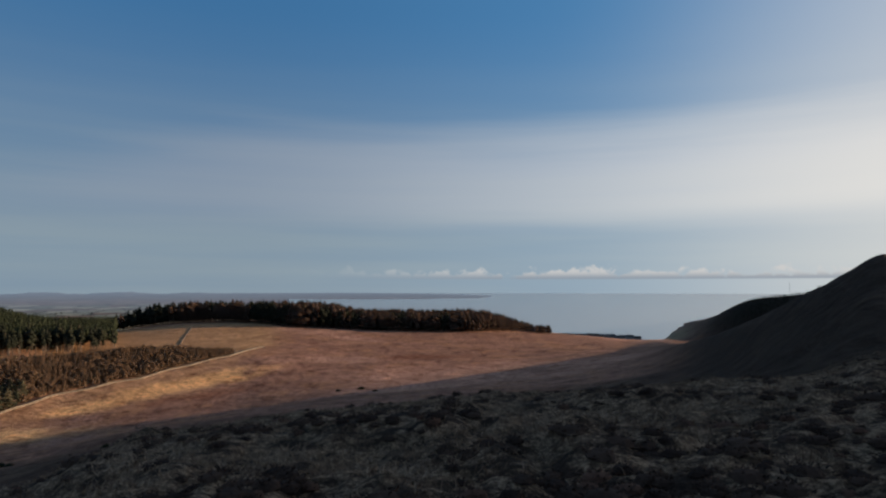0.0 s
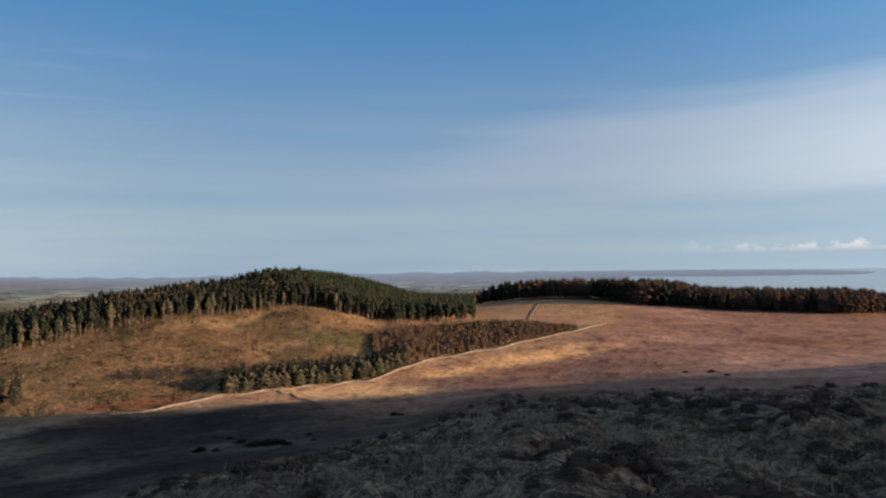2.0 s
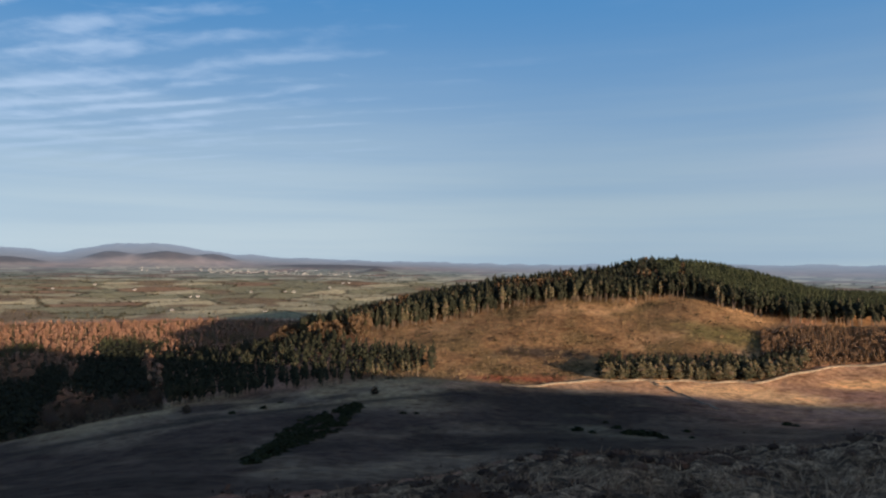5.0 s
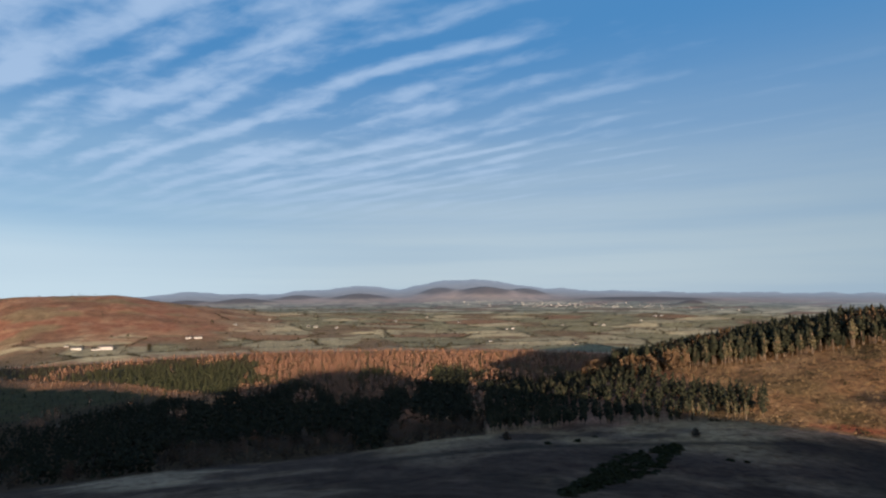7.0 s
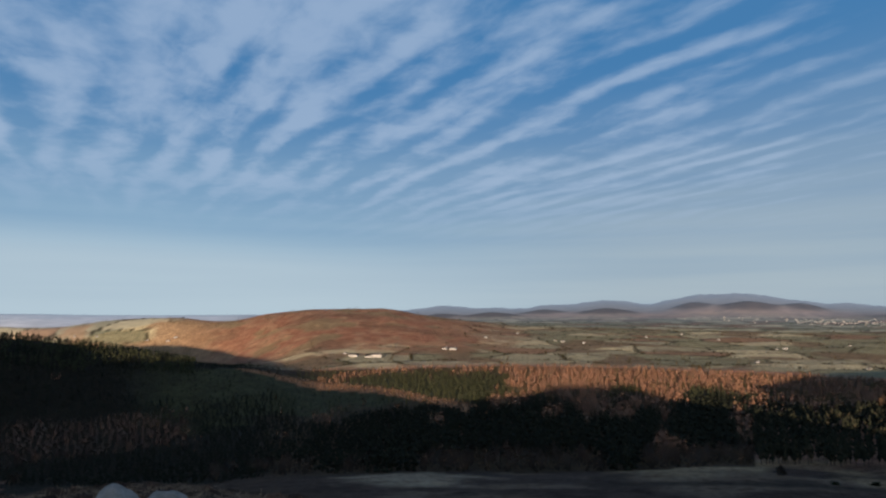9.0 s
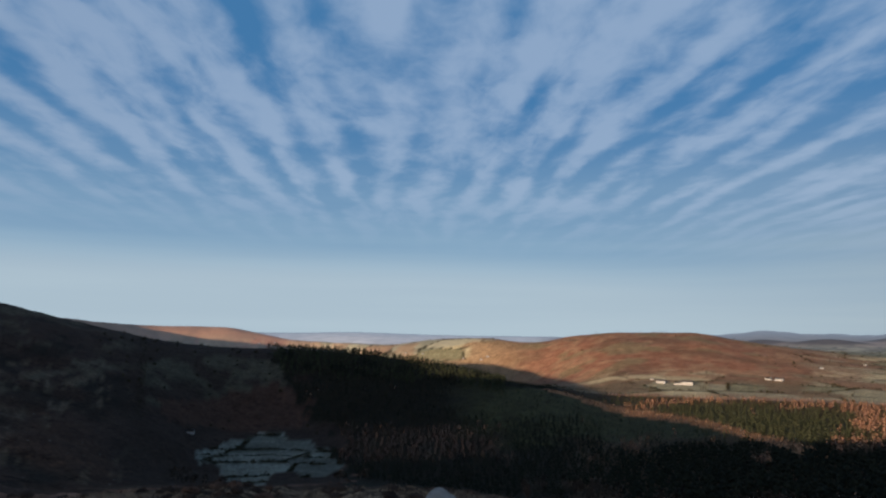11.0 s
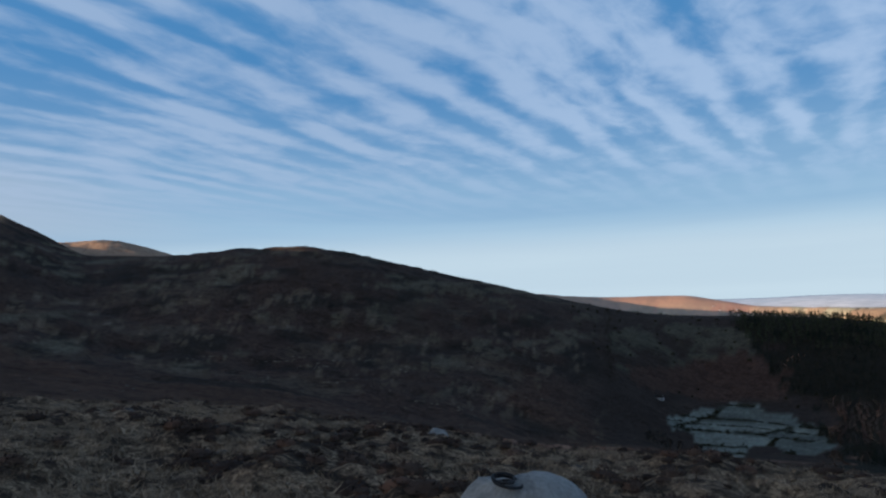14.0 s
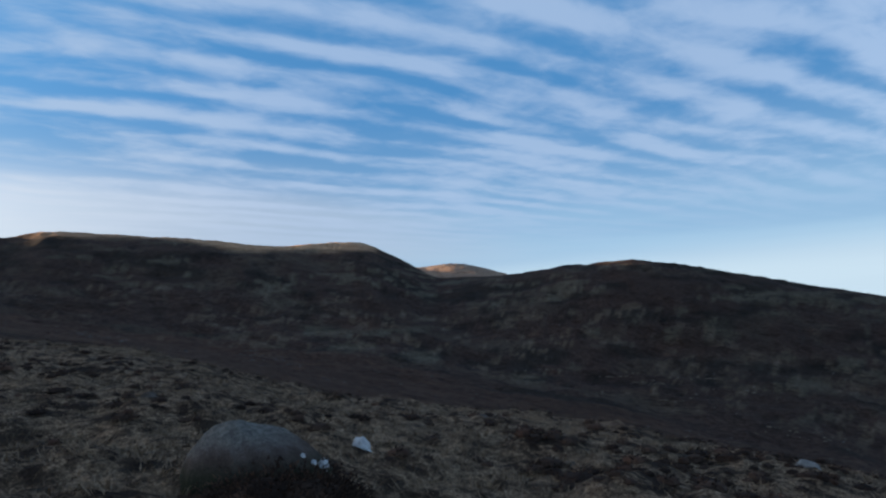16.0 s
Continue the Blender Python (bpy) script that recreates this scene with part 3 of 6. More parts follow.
n30, n8, n120 = fbm(X / 30, Y / 30, 4, 31), fbm(X / 8, Y / 8, 3, 33), fbm(X / 120, Y / 120, 4, 35)
streak = fbm(AA * 0.6, np.log(RG) * 42, 4, 39)
warp = (n30 - 0.5) * 2
C = np.zeros((*Z.shape, 3)) + np.array((0.30, 0.188, 0.152))
C = blend(C, (0.40, 0.268, 0.23), smooth(0.45, 0.65, n120))
C = blend(C, (0.44, 0.27, 0.15), smooth(0.56, 0.70, streak) * 0.4)
C = blend(C, (0.10, 0.05, 0.035), smooth(0.64, 0.74, fbm(AA * 0.8 + 5, np.log(RG) * 38, 4, 43)) * 0.55)
WD = wall_dist(AA)
# straw-coloured grass below the wall, clear-felled slope above it, rough pasture further on
straw = smooth(-75, -25, RG - WD + warp * 45) * (RG < WD) * smooth(10, 22, AA) * (1 - smooth(56, 66, AA))
C = blend(C, (0.5, 0.325, 0.2), straw)
C = blend(C, (0.46, 0.30, 0.245), smooth(20, 6, AA + warp * 6) * smooth(0.4, 0.6, n120) * (RG > 200) * 0.7)
fell = smooth(-1, 3, RG - WD + np.where(AA > 56, warp * 22, 0)) * smooth(32, 37, AA) * (1 - smooth(66, 74, AA + warp * 4)) * (RG < 520)
C = blend(C, (0.205, 0.14, 0.078), fell)
C = blend(C, (0.135, 0.105, 0.055), fell * smooth(0.5, 0.62, n30))
C = blend(C, (0.4, 0.28, 0.165), fell * smooth(0.56, 0.66, fbm(X / 38 + 2, Y / 38, 4, 29)) * 0.8)


def blob(az, el, wide, tall, lean=0.0):
    """A patch of slope round a bearing and a height, with a ragged edge."""
    u, v_ = (AA - az) / wide, (EL - el - lean * (AA - az)) / tall
    return (1 - smooth(0.5, 1.2, np.hypot(u, v_) + warp * 0.55 + (n8 - 0.5) * 0.8)) * (RG > 150) * (RG < 560)


C = blend(C, (0.84, 0.55, 0.28), np.maximum(blob(22.5, -8.0, 6.5, 0.62, -0.13), blob(28, -9.0, 4, 0.4, -0.13)) * (RG < WD))
C = blend(C, (0.24, 0.115, 0.07), blob(21, -8.9, 5, 0.25, -0.1) * 0.7)
C = blend(C, (0.2, 0.095, 0.06), blob(2.2, -6.1, 6, 0.2, -0.03) * 0.75)
C = blend(C, (0.5, 0.35, 0.3), blob(9, -6.2, 5, 0.35, 0.02) * 0.6)
C = blend(C, (0.66, 0.46, 0.26), blob(37, -10.7, 8, 0.55, 0.03) * (RG < WD))
C = blend(C, (0.10, 0.105, 0.048), blob(39, -6.2, 5, 0.9, 0.12) * 0.9)
# shadow streak across the felled slope, painted as a dark patch
C = blend(C, (0.05, 0.043, 0.036), blob(54, -8.3, 5.5, 0.5) * 0.95)
C = blend(C, (0.11, 0.09, 0.05), blob(63, -7.3, 5, 0.7, -0.2) * 0.6)
C = blend(C, (0.22, 0.07, 0.04), blob(56, -10.5, 5.5, 0.3) * 0.9)
C = blend(C, (0.24, 0.08, 0.045), blob(73.2, -6.8, 2.0, 0.28, -0.18) * 0.9)
past = (RG > WD + 8) * smooth(13, 16, AA) * (1 - smooth(31, 34, AA)) * (RG < 700)
C = blend(C, (0.45, 0.305, 0.18), past)
# near flank of the moor: heather, with the hill's shade put into its colour
flank = smooth(-26, -16, AA) * (1 - smooth(44, 54, AA)) * (RG > 20) * (1 - smooth(-45, 25, RG - 215 - 0.4 * AA + warp * 55))
C = blend(C, (0.07, 0.05, 0.042), flank * 0.95)
C = blend(C, (0.042, 0.03, 0.025), flank * smooth(0.52, 0.62, n30) * 0.8)
C = blend(C, (0.13, 0.105, 0.08), flank * smooth(0.56, 0.66, fbm(X / 22 + 4, Y / 22, 4, 45)) * 0.6)
# the bog below the brow, its cover darkened for the shade, and its pale grass
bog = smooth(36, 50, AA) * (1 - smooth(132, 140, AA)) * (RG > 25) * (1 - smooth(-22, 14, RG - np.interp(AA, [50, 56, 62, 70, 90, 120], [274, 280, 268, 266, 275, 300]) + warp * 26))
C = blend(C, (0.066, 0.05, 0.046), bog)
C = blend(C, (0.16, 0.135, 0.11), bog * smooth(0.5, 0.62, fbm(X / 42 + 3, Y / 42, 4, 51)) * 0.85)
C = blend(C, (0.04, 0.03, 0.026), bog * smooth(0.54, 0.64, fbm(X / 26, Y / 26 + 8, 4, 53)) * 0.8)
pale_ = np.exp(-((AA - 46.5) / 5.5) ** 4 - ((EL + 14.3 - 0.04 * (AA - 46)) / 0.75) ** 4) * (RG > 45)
# right-hand part of the bog taken darker still, as deeper shade
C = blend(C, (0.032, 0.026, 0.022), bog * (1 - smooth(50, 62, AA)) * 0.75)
C = blend(C, (0.15, 0.145, 0.112), pale_ * smooth(0.42, 0.56, n30 + 0.3 * (n8 - 0.5)) * 0.8)
rim = smooth(56, 68, AA) * (1 - smooth(92, 100, AA)) * smooth(200, 240, RG + warp * 24) * (1 - smooth(285, 310, RG + warp * 20))
C = blend(C, (0.29, 0.245, 0.17), rim * 0.95 * smooth(0.3, 0.5, n30))
track = np.exp(-((EL - np.interp(AA, [60, 74, 83, 100], [-11.75, -12.85, -13.3, -14.6])) / 0.16) ** 2) * smooth(58, 62, AA) * (1 - smooth(95, 102, AA)) * (RG > 60)
C = blend(C, (0.03, 0.024, 0.02), track * 0.9)
C = blend(C, (0.32, 0.29, 0.235), blob(114.5, -14.2, 6.5, 0.75, 0.04) * (RG > 60) * 0.9)
# hill sides of heather, grass and scree
hill = smooth(156, 164, AA) * (RG > 28)
C = blend(C, (0.063, 0.044, 0.038), hill)
C = blend(C, (0.066, 0.045, 0.037), hill * smooth(0.5, 0.65, n120) * (RG < 500))
C = blend(C, (0.085, 0.07, 0.058), hill * smooth(0.55, 0.68, fbm(X / 60, Y / 60 + 5, 5, 61)) * 0.85)
C = blend(C, (0.11, 0.10, 0.085), 0.5 * hill * smooth(0.64, 0.72, fbm(AA * 0.9, np.log(RG) * 70, 4, 63)) * smooth(0.46, 0.58, fbm(X / 70, Y / 70, 3, 64)) * (RG > 120) * (RG < 620) * 0.85)
C = blend(C, (0.025, 0.022, 0.018), hill * smooth(0.6, 0.7, fbm(X / 75 + 3, Y / 75, 4, 65)) * 0.8)

arc = np.radians(AA) * 620
ledge = fbm(arc / 34, Z / 5.5, 5, 67, 0.6)
C = blend(C, (0.135, 0.132, 0.105), hill * smooth(0.55, 0.63, ledge) * smooth(0.38, 0.55, fbm(arc / 120, Z / 30, 3, 66)) * 0.85 * smooth(330, 420, RG))
C = blend(C, (0.17, 0.155, 0.13), hill * smooth(0.63, 0.70, fbm(arc / 14, Z / 3.0, 4, 69, 0.6)) * smooth(0.45, 0.6, fbm(arc / 90 + 5, Z / 22, 3, 70)) * 0.8 * smooth(330, 400, RG) * (RG < 640))
C = blend(C, (0.12, 0.10, 0.092), blob(220.5, -1.5, 2.8, 0.5, 0.28) * 0.8)
C = blend(C, (0.02, 0.017, 0.015), hill * smooth(0.57, 0.68, fbm(X / 30 + 8, Y / 30, 5, 68, 0.62)) * 0.8 * (RG > 120))
C = blend(C, (0.09, 0.056, 0.043), hill * (1 - smooth(480, 600, RG + warp * 40)) * smooth(0.36, 0.56, n120 + 0.25 * (n30 - 0.5)) * 0.75)
C = blend(C, (0.15, 0.128, 0.1), hill * smooth(0.6, 0.66, fbm(arc / 9, Z / 2.2, 4, 72, 0.6)) * smooth(0.48, 0.56, fbm(arc / 60 + 2, Z / 9, 3, 73)) * 0.85 * smooth(330, 400, RG) * (RG < 640))
# summits painted paler and warmer, as if the sun caught them
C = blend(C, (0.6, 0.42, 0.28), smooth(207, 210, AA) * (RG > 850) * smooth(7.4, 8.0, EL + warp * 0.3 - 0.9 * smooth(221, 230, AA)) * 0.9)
C = blend(C, (0.42, 0.31, 0.25), smooth(198, 200, AA) * (1 - smooth(209, 211, AA)) * (RG > 1500) * 0.9)
# right-hand hill painted near black, its shade carried by the colour
right = smooth(-15, -23, AA + 3 * smooth(420, 480, RG)) * (RG > 24)
C = blend(C, (0.036, 0.028, 0.023), right)
C = blend(C, (0.022, 0.019, 0.015), right * (RG > 760))
C = blend(C, (0.3, 0.26, 0.18), smooth(-22, -19, AA) * (1 - smooth(-9, -6, AA)) * smooth(1040, 1120, RG) * (RG < 1500))
# hedged fields far off, and the red bracken hill among them
fields = (AA > 18) * (AA < 172) * smooth(1020, 1120, RG + warp * 40) * (1 - smooth(3000, 3500, RG))
def cells(x, y, seed, loose=0.7):
    """Uneven fields: a random number for each and how far the nearest boundary is."""
    ix, iy = np.floor(x), np.floor(y)
    best, second, tag = np.full(x.shape, 9.0), np.full(x.shape, 9.0), np.zeros(x.shape)
    for du in (-1, 0, 1):
        for dv in (-1, 0, 1):
            cx, cy = ix + du, iy + dv
            d = np.hypot(cx + 0.5 + loose * (lattice(cx, cy, seed) - 0.5) - x, cy + 0.5 + loose * (lattice(cx, cy, seed + 1) - 0.5) - y)
            t = lattice(cx, cy, seed + 2)
            closer = d < best
            second = np.where(closer, best, np.minimum(second, d))
            tag = np.where(closer, t, tag)
            best = np.where(closer, d, best)
    return tag, second - best


def field_frame(x, y):
    c, s_ = math.cos(radians(24)), math.sin(radians(24))
    return (x * c + y * s_) / 95, (y * c - x * s_) / 150


patch, bound = cells(*field_frame(X, Y), 77)
field_colour = np.where((patch < 0.36)[..., None], (0.22, 0.228, 0.15), np.where((patch < 0.6)[..., None], (0.32, 0.318, 0.22), np.where((patch < 0.86)[..., None], (0.45, 0.43, 0.29), (0.24, 0.165, 0.11))))
field_colour = field_colour * np.array((0.84, 0.84, 0.9)) * (1.0 + 0.35 * n30[..., None])
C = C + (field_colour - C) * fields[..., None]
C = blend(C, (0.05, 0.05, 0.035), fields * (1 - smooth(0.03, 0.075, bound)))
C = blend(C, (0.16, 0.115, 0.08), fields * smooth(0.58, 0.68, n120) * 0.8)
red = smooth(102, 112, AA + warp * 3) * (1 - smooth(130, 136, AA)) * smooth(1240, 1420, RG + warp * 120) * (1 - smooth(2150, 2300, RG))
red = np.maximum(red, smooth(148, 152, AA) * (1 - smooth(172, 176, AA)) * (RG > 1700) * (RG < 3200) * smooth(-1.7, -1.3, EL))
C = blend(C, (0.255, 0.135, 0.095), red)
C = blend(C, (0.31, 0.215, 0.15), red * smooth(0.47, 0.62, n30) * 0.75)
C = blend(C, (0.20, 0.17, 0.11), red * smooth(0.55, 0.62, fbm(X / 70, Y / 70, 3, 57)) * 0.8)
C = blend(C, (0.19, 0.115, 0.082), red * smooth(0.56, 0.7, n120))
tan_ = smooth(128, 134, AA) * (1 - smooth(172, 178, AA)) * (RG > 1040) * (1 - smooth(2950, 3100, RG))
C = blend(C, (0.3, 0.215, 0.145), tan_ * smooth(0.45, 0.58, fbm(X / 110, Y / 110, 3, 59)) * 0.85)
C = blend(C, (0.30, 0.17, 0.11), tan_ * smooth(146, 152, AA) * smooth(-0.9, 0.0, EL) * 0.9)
# far land greyed with distance, then white mist painted into the plain's cover
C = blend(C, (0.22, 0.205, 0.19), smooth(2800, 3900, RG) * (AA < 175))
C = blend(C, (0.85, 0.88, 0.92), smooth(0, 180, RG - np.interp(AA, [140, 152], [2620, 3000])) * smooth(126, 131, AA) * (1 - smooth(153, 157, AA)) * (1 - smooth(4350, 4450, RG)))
C = blend(C, (0.075, 0.06, 0.054), smooth(0.1, 0.6, foothill))
# the shaded head of the valley: bracken, pasture, and frosted meadows
def within(az, el, poly):
    inside_ = np.zeros(np.shape(az), bool)
    for (a0, e0), (a1, e1) in zip(poly, poly[1:] + poly[:1]):
        if e0 != e1:
            inside_ ^= ((e0 > el) != (e1 > el)) & (az < a0 + (el - e0) * (a1 - a0) / (e1 - e0))
    return inside_


MEADOW = [(154.4, -8.4), (154.2, -8.75), (156.3, -8.9), (156.1, -9.3), (158.4, -9.5), (157.7, -10.45), (155.9, -10.7), (156.2, -11.3), (154.6, -12.45), (152.6, -12.4), (152.2, -11.5), (150.1, -11.4), (149.8, -12.0), (147.4, -11.9), (146.3, -11.2), (146.5, -9.8), (148.6, -9.65), (148.9, -9.0), (151.0, -8.8), (151.1, -8.4)]
PASTURE = [(162.6, -2.4), (158.4, -1.7), (153.7, -2.0), (151.0, -3.1), (151.0, -4.3), (158.6, -5.9), (161.9, -5.8)]
BRACKEN = [(161, -5.4), (158, -5.7), (152.5, -4.2), (148.6, -4.6), (147.8, -7.4), (153.6, -8.2), (160.0, -7.2)]


def meadow_plot(az, el):
    """The number of a small field and how far off its hedge is, in degrees."""
    v_ = (el - 0.055 * (az - 146) + 0.05 * np.sin(az * 0.9) + 0.02 * np.sin(az * 2.3)) / 0.7
    v_ = v_ + 0.3 * np.sin(v_ * 2.1)
    u_ = (az - 146) / 6.5 + 1.7 * lattice(np.floor(v_), np.floor(v_) * 0, 87) + 0.2 * (v_ - np.floor(v_))
    return lattice(np.floor(u_), np.floor(v_), 83), np.minimum(np.abs(v_ - np.round(v_)) * 0.7, np.abs(u_ - np.round(u_)) * 1.6)


# the valley's shade put into a near-black base cover
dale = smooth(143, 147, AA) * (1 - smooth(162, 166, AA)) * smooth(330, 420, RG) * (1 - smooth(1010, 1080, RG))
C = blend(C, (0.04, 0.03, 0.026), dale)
rag_a, rag_e = AA + warp * 0.9 + (n8 - 0.5) * 0.8, EL + warp * 0.25
C = blend(C, (0.078, 0.08, 0.064), dale * within(rag_a, rag_e, PASTURE) * smooth(0.34, 0.5, n30))
C = blend(C, (0.07, 0.042, 0.033), dale * within(rag_a, rag_e, BRACKEN) * 0.9)
frost = within(AA + warp * 0.25, EL + warp * 0.05, MEADOW) * (RG > 380) * (RG < 1000) * 1.0
mead, mbound = meadow_plot(AA, EL)
C = C + ((np.array((0.23, 0.285, 0.28)) * (0.4 + 0.7 * mead[..., None])) - C) * frost[..., None]
C = blend(C, (0.03, 0.034, 0.024), frost * (1 - smooth(0.03, 0.07, mbound)) * 0.9)
# slope from 160 to 198 dimmed in colour to stand for its shade
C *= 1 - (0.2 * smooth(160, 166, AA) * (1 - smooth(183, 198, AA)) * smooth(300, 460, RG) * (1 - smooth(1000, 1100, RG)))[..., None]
# a stony path slanting up the hill
walk_a = np.arange(178.4, 190.4, 0.4)
walk_r = np.array([reach(a_, float(np.interp(a_, [178.4, 182.4, 186.5, 190.3], [-3.27, -1.66, 0.36, 1.99])), 250) for a_ in walk_a])
walk_r = np.convolve(np.pad(walk_r, 3, "edge"), np.ones(7) / 7, "valid")
trod = np.exp(-((RG - np.interp(AA, walk_a, walk_r)) / 5.0) ** 2) * (AA > 178.4) * (AA < 190.3)
C = blend(C, (0.15, 0.13, 0.112), trod * smooth(0.35, 0.55, n8) * 0.8)
# forest floors
wood_edge = np.interp(RG, [250, 450, 600, 720, 850, 1000], [146, 146, 146.5, 148.8, 151, 152.6]) - (fbm(AA * 0.8, RG / 25, 3, 93) - 0.5) * 4.5
floor = np.where(AA < 86, smooth(76, 78, AA) * (RG > 470), (RG > 255 + warp * 12)) * (AA < wood_edge) * (RG < 1040)
C = blend(C, (0.06, 0.045, 0.028), floor)
# same floor painted darker on this side, for the valley in shade
C = blend(C, (0.02, 0.019, 0.013), floor * smooth(124, 129, AA))
belt = np.abs(RG + warp * 14 - np.interp(AA, [107, 109, 117, 128], [560, 590, 780, 900])) < 34
C = blend(C, (0.36, 0.20, 0.11), floor * belt * (AA > 107) * (AA < 129))
C = blend(C, (0.055, 0.062, 0.03), floor * (~belt) * smooth(103, 110, AA + warp * 7) * (1 - smooth(133, 138, AA + warp * 2)) * smooth(560, 660, RG + warp * 130) * (1 - smooth(820, 960, RG + warp * 130)))
C = blend(C, (0.07, 0.05, 0.04), smooth(118, 130, AA) * (1 - smooth(158, 164, AA)) * (RG < 300))
# the knoll under foot
near = 1 - smooth(0.9, 1.6, RG / ring(BROW, 1, AA) + warp * 0.3)
C = blend(C, (0.17, 0.135, 0.09), near)
C = blend(C, (0.035, 0.025, 0.02), near * smooth(0.5, 0.62, fbm(X / 1.7, Y / 1.7, 4, 71)) * 0.9)
C = blend(C, (0.085, 0.078, 0.04), near * smooth(0.6, 0.7, fbm(X / 3 + 9, Y / 3, 3, 73)) * 0.7)


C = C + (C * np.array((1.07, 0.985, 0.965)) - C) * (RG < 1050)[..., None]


def mesh_object(name, verts, faces, mats, index=None, shade=True):
    me = bpy.data.meshes.new(name)
    verts, faces = np.asarray(verts, np.float32), np.asarray(faces, np.int32)
    me.vertices.add(len(verts))
    me.vertices.foreach_set("co", verts.ravel())
    k = faces.shape[1]
    me.loops.add(faces.size)
    me.loops.foreach_set("vertex_index", faces.ravel())
    me.polygons.add(len(faces))
    me.polygons.foreach_set("loop_start", np.arange(0, faces.size, k, dtype=np.int32))
    me.polygons.foreach_set("loop_total", np.full(len(faces), k, np.int32))
    for m in mats:
        me.materials.append(m)
    if index is not None:
        me.polygons.foreach_set("material_index", np.asarray(index, np.int32))
    me.polygons.foreach_set("use_smooth", np.full(len(faces), shade))
    me.update(calc_edges=True)
    return new(name, me)


def sheet_faces(na, nr, wrap):
    i = np.arange(na if wrap else na - 1)[:, None]
    j = np.arange(nr - 1)[None, :]
    i2 = (i + 1) % na
    return np.stack([i * nr + j, i * nr + j + 1, i2 * nr + j + 1, i2 * nr + j], -1).reshape(-1, 4)


def land(name, lo, hi, mat, alpha):
    """The rings from lo to hi of the sheet, with their cover colours."""
    pts = np.stack([X, Y, Z], -1)[:, lo:hi]
    ob = mesh_object(name, pts.reshape(-1, 3), sheet_faces(len(AZ), hi - lo, True)[:, ::-1], [mat])
    attr = ob.data.color_attributes.new("cover", "FLOAT_COLOR", "POINT")
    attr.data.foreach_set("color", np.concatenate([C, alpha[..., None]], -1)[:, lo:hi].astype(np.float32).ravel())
    tame = ob.data.color_attributes.new("tame", "FLOAT_COLOR", "POINT")
    tame.data.foreach_set("color", np.repeat(np.maximum(frost, fields)[:, lo:hi, None], 4, -1).astype(np.float32).ravel())
    return ob


SPLIT = int(np.searchsorted(RR, 2150))
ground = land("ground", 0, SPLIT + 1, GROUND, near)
# alpha: how much of the haze glow each ring takes, growing with distance
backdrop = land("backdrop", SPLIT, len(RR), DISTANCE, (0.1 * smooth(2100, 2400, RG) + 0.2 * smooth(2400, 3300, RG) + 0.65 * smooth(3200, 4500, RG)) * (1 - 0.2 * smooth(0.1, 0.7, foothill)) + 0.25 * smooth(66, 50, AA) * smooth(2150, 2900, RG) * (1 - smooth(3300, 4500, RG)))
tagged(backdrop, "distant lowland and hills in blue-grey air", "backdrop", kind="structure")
tagged(ground, "open moorland of heather and straw grass falling to a hedged plain", "ground", kind="structure")
# the middle, under the viewer's feet
cap = mesh_object("ground_cap", [(0, 0, 0.0)] + [(X[i, 0], Y[i, 0], Z[i, 0]) for i in range(0, len(AZ))],
                  [(0, 1 + (i + 1) % len(AZ), 1 + i) for i in range(len(AZ))], [GROUND])
cap.data.color_attributes.new("cover", "FLOAT_COLOR", "POINT").data.foreach_set(
    "color", (np.concatenate([C[:1, 0], C[:, 0]]).dot(np.eye(3, 4)) + np.array((0, 0, 0, 1))).astype(np.float32).ravel())
tagged(cap, "trodden grass underfoot on the knoll", "ground", kind="structure")

SEA_R = np.exp(np.linspace(math.log(1180), math.log(4950), 90))
SEA_A = np.arange(-48, 14, 0.5)
sea_el = curve(np.log(np.array([1180.0, 1350, 2200, 3000, 4950])), np.array([-4.86, -4.25, -2.2, -1.25, -0.43]), np.log(SEA_R))
sa, sr = np.meshgrid(SEA_A, SEA_R, indexing="ij")
sz = np.broadcast_to(EYE + SEA_R * np.tan(np.radians(sea_el)), sa.shape)
sea = mesh_object("water", np.stack([-np.sin(np.radians(sa)) * sr, np.cos(np.radians(sa)) * sr, sz], -1).reshape(-1, 3),
                  sheet_faces(len(SEA_A), len(SEA_R), False)[:, ::-1], [WATER])
tagged(sea, "calm grey-blue sea reaching the horizon under haze", "sea", kind="structure")


# ---- trees ----
rng = np.random.default_rng(5)


